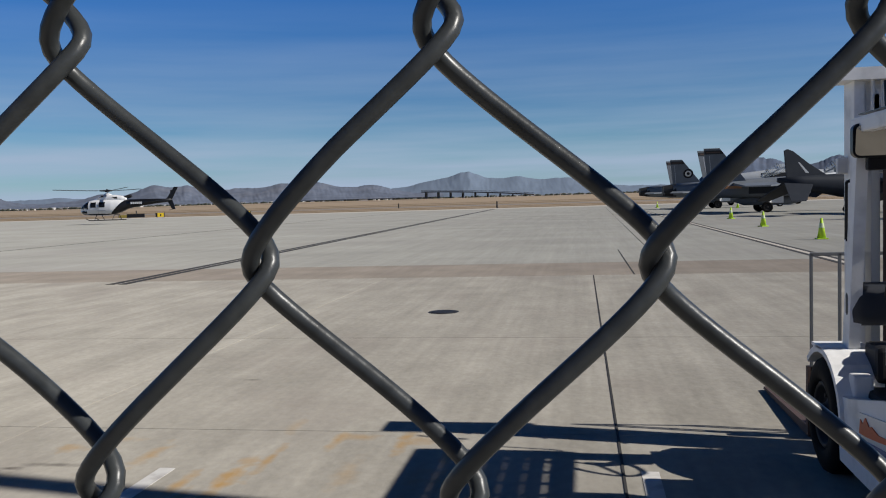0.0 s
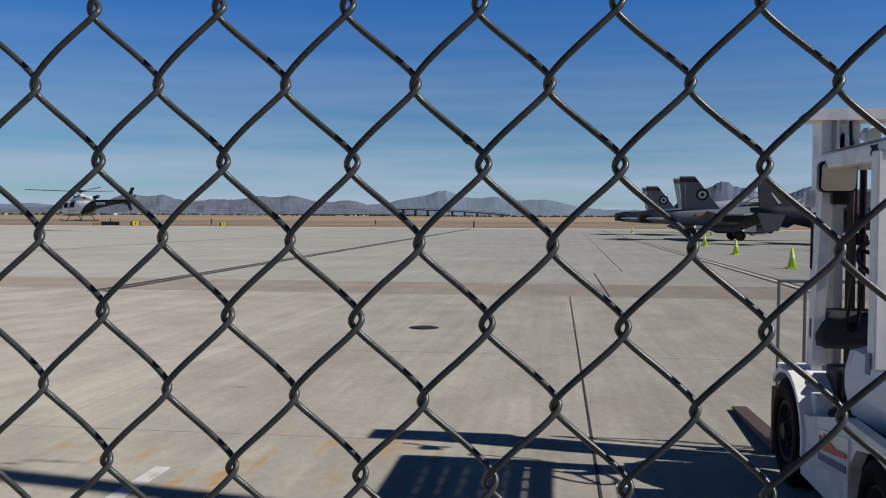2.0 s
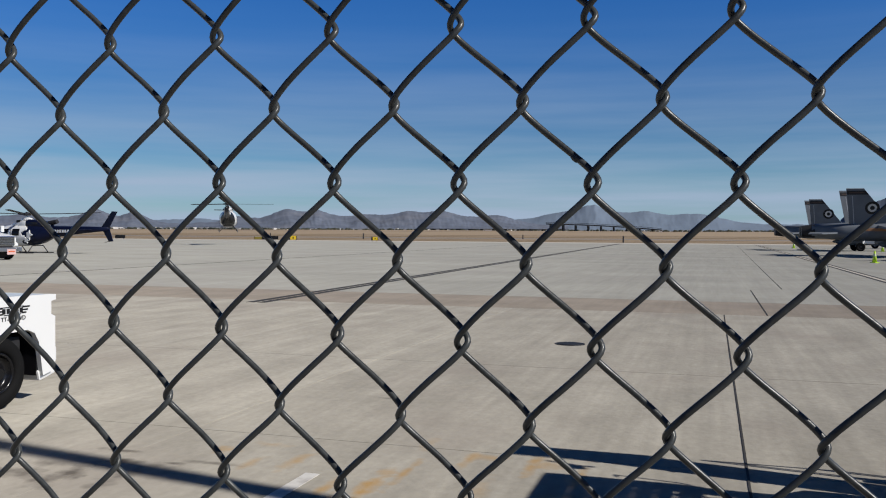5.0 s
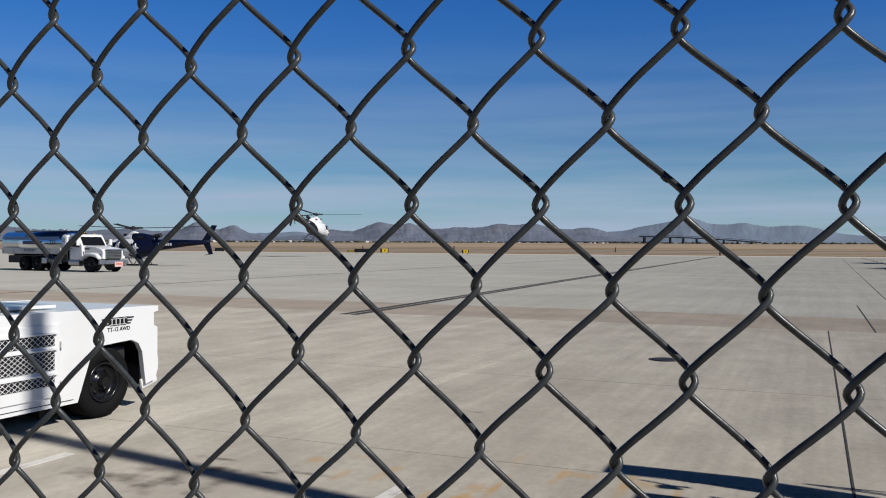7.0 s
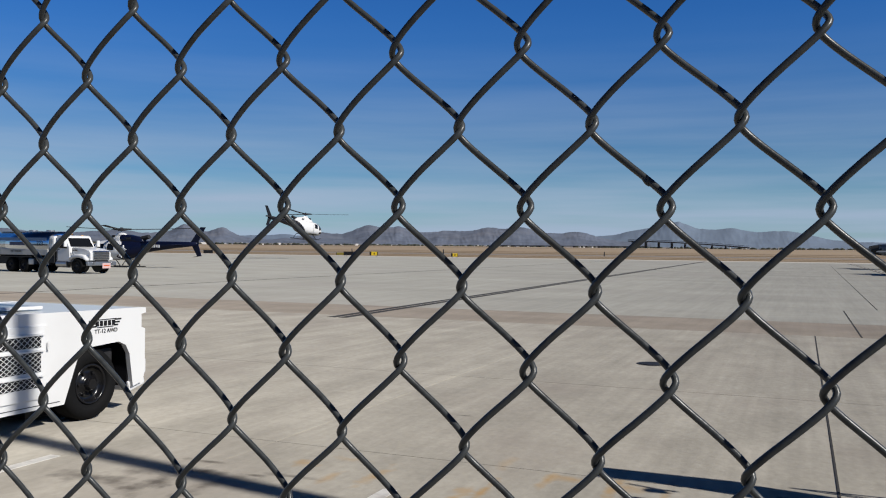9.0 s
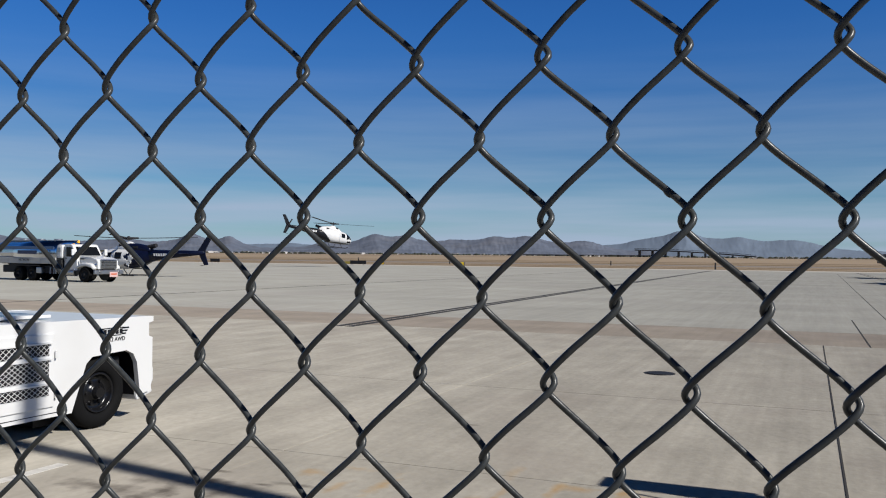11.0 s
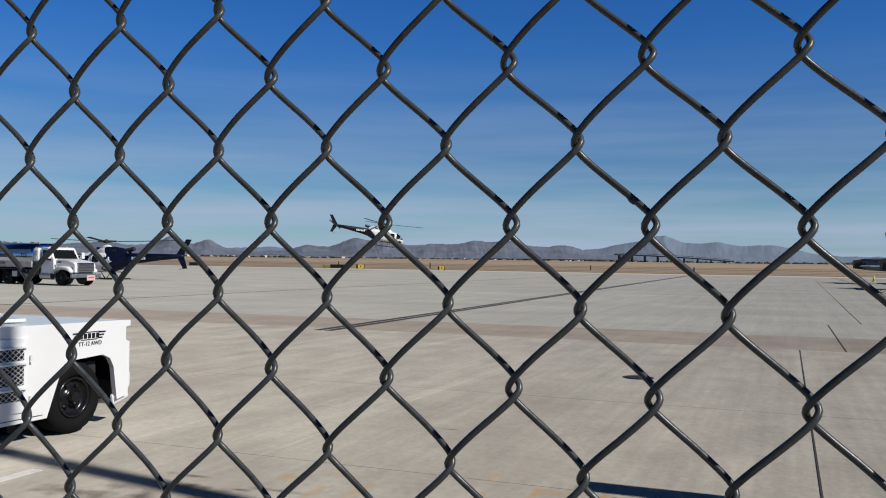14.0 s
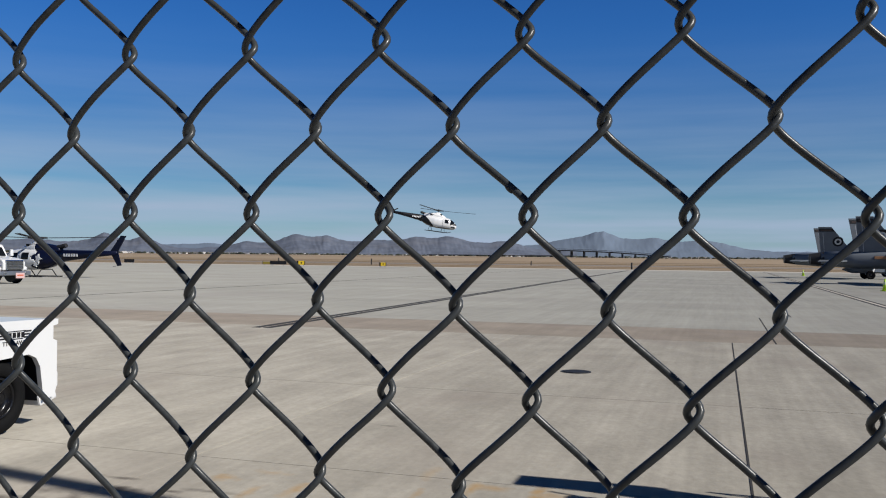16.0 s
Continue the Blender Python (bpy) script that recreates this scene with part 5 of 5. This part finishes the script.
# ---------------- traffic cones ----------------
def cone(x, y, first=None):
    if first:
        return copy_thing(first, pose(x, y, 0, 0, 0, 37 * x))
    ob = thing("traffic_cone", "lime green traffic cone with a white collar", "traffic cone", pose(x, y, 0), "cones along the jet row")
    part("base", B((0, 0, 0.02), (0.34, 0.34, 0.04), 0.01), LIME, ob)
    part("body", T((0, 0, 0.04), (0, 0, 0.66), 0.135, 0.03, 24), LIME, ob, smooth=True)
    part("collar", T((0, 0, 0.36), (0, 0, 0.50), 0.088, 0.064, 24), PALE_LIME, ob, "white reflective collar")
    return ob


c0 = cone(7.5, 28.6)
for cx, cy in ((7.9, 39.5), (8.5, 51.5), (8.3, 98), (14.4, 84)):
    cone(cx, cy, c0)


# ---------------- apron details ----------------
def manhole():
    ob = thing("manhole_cover", "dark round iron manhole cover set in the apron", "manhole", pose(-1.86, 11.9, 0))
    part("ring", T((0, 0, -0.02), (0, 0, 0.004), 0.22, 0.215, 40), DARK, ob)
    part("lid", T((0, 0, -0.02), (0, 0, 0.010), 0.18, 0.175, 40), DARK, ob)


manhole()


def strip(name, label, x, y, w, h, material, z=0.003):
    return tagged(part(name, B((x, y, z / 2), (w, h, z)), material), label, "marking", kind="structure")


strip("line_white_near", "short faded white painted line on the concrete", -2.43, 4.2, 0.10, 1.06, PAINT_WHITE)
strip("line_white_mid", "short faded white painted line by the forklift", 0.45, 4.35, 0.10, 1.0, PAINT_WHITE)
strip("line_white_far", "short faded white painted line by the tractor", -5.13, 4.0, 0.10, 1.04, PAINT_WHITE)


# ---------------- apron slabs ----------------
def slab_mesh(w, h):
    bm = bmesh.new()
    box(bm, (0, 0, -0.02), (w, h, 0.04), 0.003)
    me = bpy.data.meshes.new("concrete_slab")
    bm.to_mesh(me)
    bm.free()
    return me


def slabs(owner, xs, ys, material, gap):
    for a, b in zip(xs, xs[1:]):
        for c, d in zip(ys, ys[1:]):
            me = slab_mesh(b - a - gap, d - c - gap)
            me.materials.append(material)
            ob = new("concrete_slab", me)
            ob.parent, ob.location = owner, ((a + b) / 2, (c + d) / 2, 0)


near = tagged(new("pavement_near"), "warm grey concrete apron slabs beside the fence", "pavement", kind="structure")
band = tagged(new("pavement_band"), "brownish concrete strip crossing the apron", "pavement", kind="structure")
far = tagged(new("pavement_far"), "pale grey concrete apron slabs with dark joints", "pavement", kind="structure")
slabs(near, (-34, -23, -13.5, -3.9, 0.3, 5.4, 15, 40), (-22, -8, 1.6, 5.62), CONCRETE_NEAR, 0.006)
slabs(near, (-34, -23, -13.5, -3.9, 0.3, 5.4, 15, 40), (5.62, 9.65, 17.35), CONCRETE_NEAR, 0.012)
slabs(band, (-120, -34, -9.5, 1.1, 5.5, 40, 95), (17.35, 20.6), CONCRETE_BAND, 0.010)
slabs(far, (-150, -90, -60, -23, -9.5, 5.55, 30, 60, 98), (20.6, 45, 70, 95, 123), CONCRETE_FAR, 0.03)


# slot drains and sealed joints that read as dark lines
def line(name, label, x, y0, y1, w, material, z=0.005, skew=0.0):
    return tagged(part(name, B((0, (y1 - y0) / 2, z / 2), (w, y1 - y0, z)), material, m=pose(x, y0, 0, 0, 0, skew)), label, "joint", kind="structure")


line("joint_sealed_near", "dark sealed joint in the concrete", 0.30, -8, 17.3, 0.016, TAR)
line("joint_sealed_mid", "dark sealed joint in the concrete", 1.10, 17.4, 25.2, 0.026, TAR)
line("joint_sealed_far", "dark sealed joint in the far concrete", 1.97, 26, 112, 0.022, TAR, 0.005, -0.7)
for dx in (-0.14, 0.14):
    line("drain_slot_west", "dark slot drain running across the apron", -9.58 + dx, 16.7, 122, 0.2, TAR, 0.005, 1.35)
    line("drain_slot_east", "dark slot drain beside the jet row", 5.62 + dx * 1.0, 18.0, 123, 0.13, TAR)
line("drain_cover", "pale steel drain cover between two slots", 5.62, 18.0, 123, 0.16, SHOULDER, 0.004)
line("joint_west", "dark sealed joint in the far concrete", -23.2, 17.4, 123, 0.11, TAR)


# ---------------- what moves ----------------
FLIGHT = [  # seconds, hub x, y, z, nose turn from the view's left (degrees), nose-down tilt, bank
    (0, -42.55, 73.4, 3.24, -28, 0, 0), (0.5, -42.5, 73.5, 3.28, -35, 0, 0), (1, -42.5, 73.6, 3.31, -40, 0, 0), (1.5, -42.7, 73.6, 3.6, -45, 0, 0), (2, -42.9, 73.6, 3.8, -50, 1, 0),
    (2.5, -43.25, 73.7, 3.77, -56, 1, 0), (3, -43.8, 73.5, 3.78, -63, 2, 0), (3.5, -44.2, 73.5, 3.85, -72, 2, 0), (5, -44.9, 74.2, 4.15, -92, 4, 0), (6, -45.1, 75.1, 4.40, -103, 5, 0),
    (7, -47.4, 77.2, 4.58, -113, 5, 0), (8, -48.5, 78.9, 4.82, -120, 5, 0), (9, -49.5, 80.6, 5.02, -127, 4, 0), (10, -50.2, 83.2, 5.02, -136, 5, 0),
    (12.5, -49.6, 90.9, 5.38, -157, 6, 2), (13, -48.5, 92.5, 5.45, -160, 6, 2), (13.5, -46.9, 93.6, 5.75, -164, 7, 2), (14, -45.2, 94.6, 5.9, -166, 7, 2),
    (14.5, -43.1, 98.0, 6.35, -166, 6, 2), (15, -40.8, 99.9, 6.68, -166, 6, 2), (15.5, -37.8, 101.9, 7.18, -164, 7, 2), (16, -34.0, 104.2, 7.47, -164, 7, 2),
]


def motions():
    rows = []
    for t, x, y, z, turn, tilt, bank in FLIGHT:
        k = 1.15
        hx, hy, hz = 0.06 + (x - 0.06) * k, -0.42 + (y + 0.42) * k, 1.6 + (z - 1.6) * k
        left = math.degrees(math.atan2(hy, hx)) + 90          # the view's left, as a turn about z
        m = pose(hx, hy, hz, 0, 0, left + turn) @ pose(0, 0, 0, bank, tilt, 0) @ pose(0, 0, -3.1)
        rows.append((t, m))
    walk(heli, rows)
    times, turns = [r[0] for r in FLIGHT], [r[4] for r in FLIGHT]
    spin = []
    for k in range(481):          # 400 turns a minute; the hub also turns with the nose
        t = k / 30
        spin.append((t, pose(0, 0, 3.08, 0, 0, 180 - float(np.interp(t, times, turns)) + float(np.interp(t, (3.5, 6.0), (50, 0))) - 80.0 * k)))
    walk(heli_rotor, spin)
    walk(heli_tail, [(k / 30, pose(-6.9, -0.22, 2.06, 0, 83.0 * k, 0)) for k in range(481)])


motions()
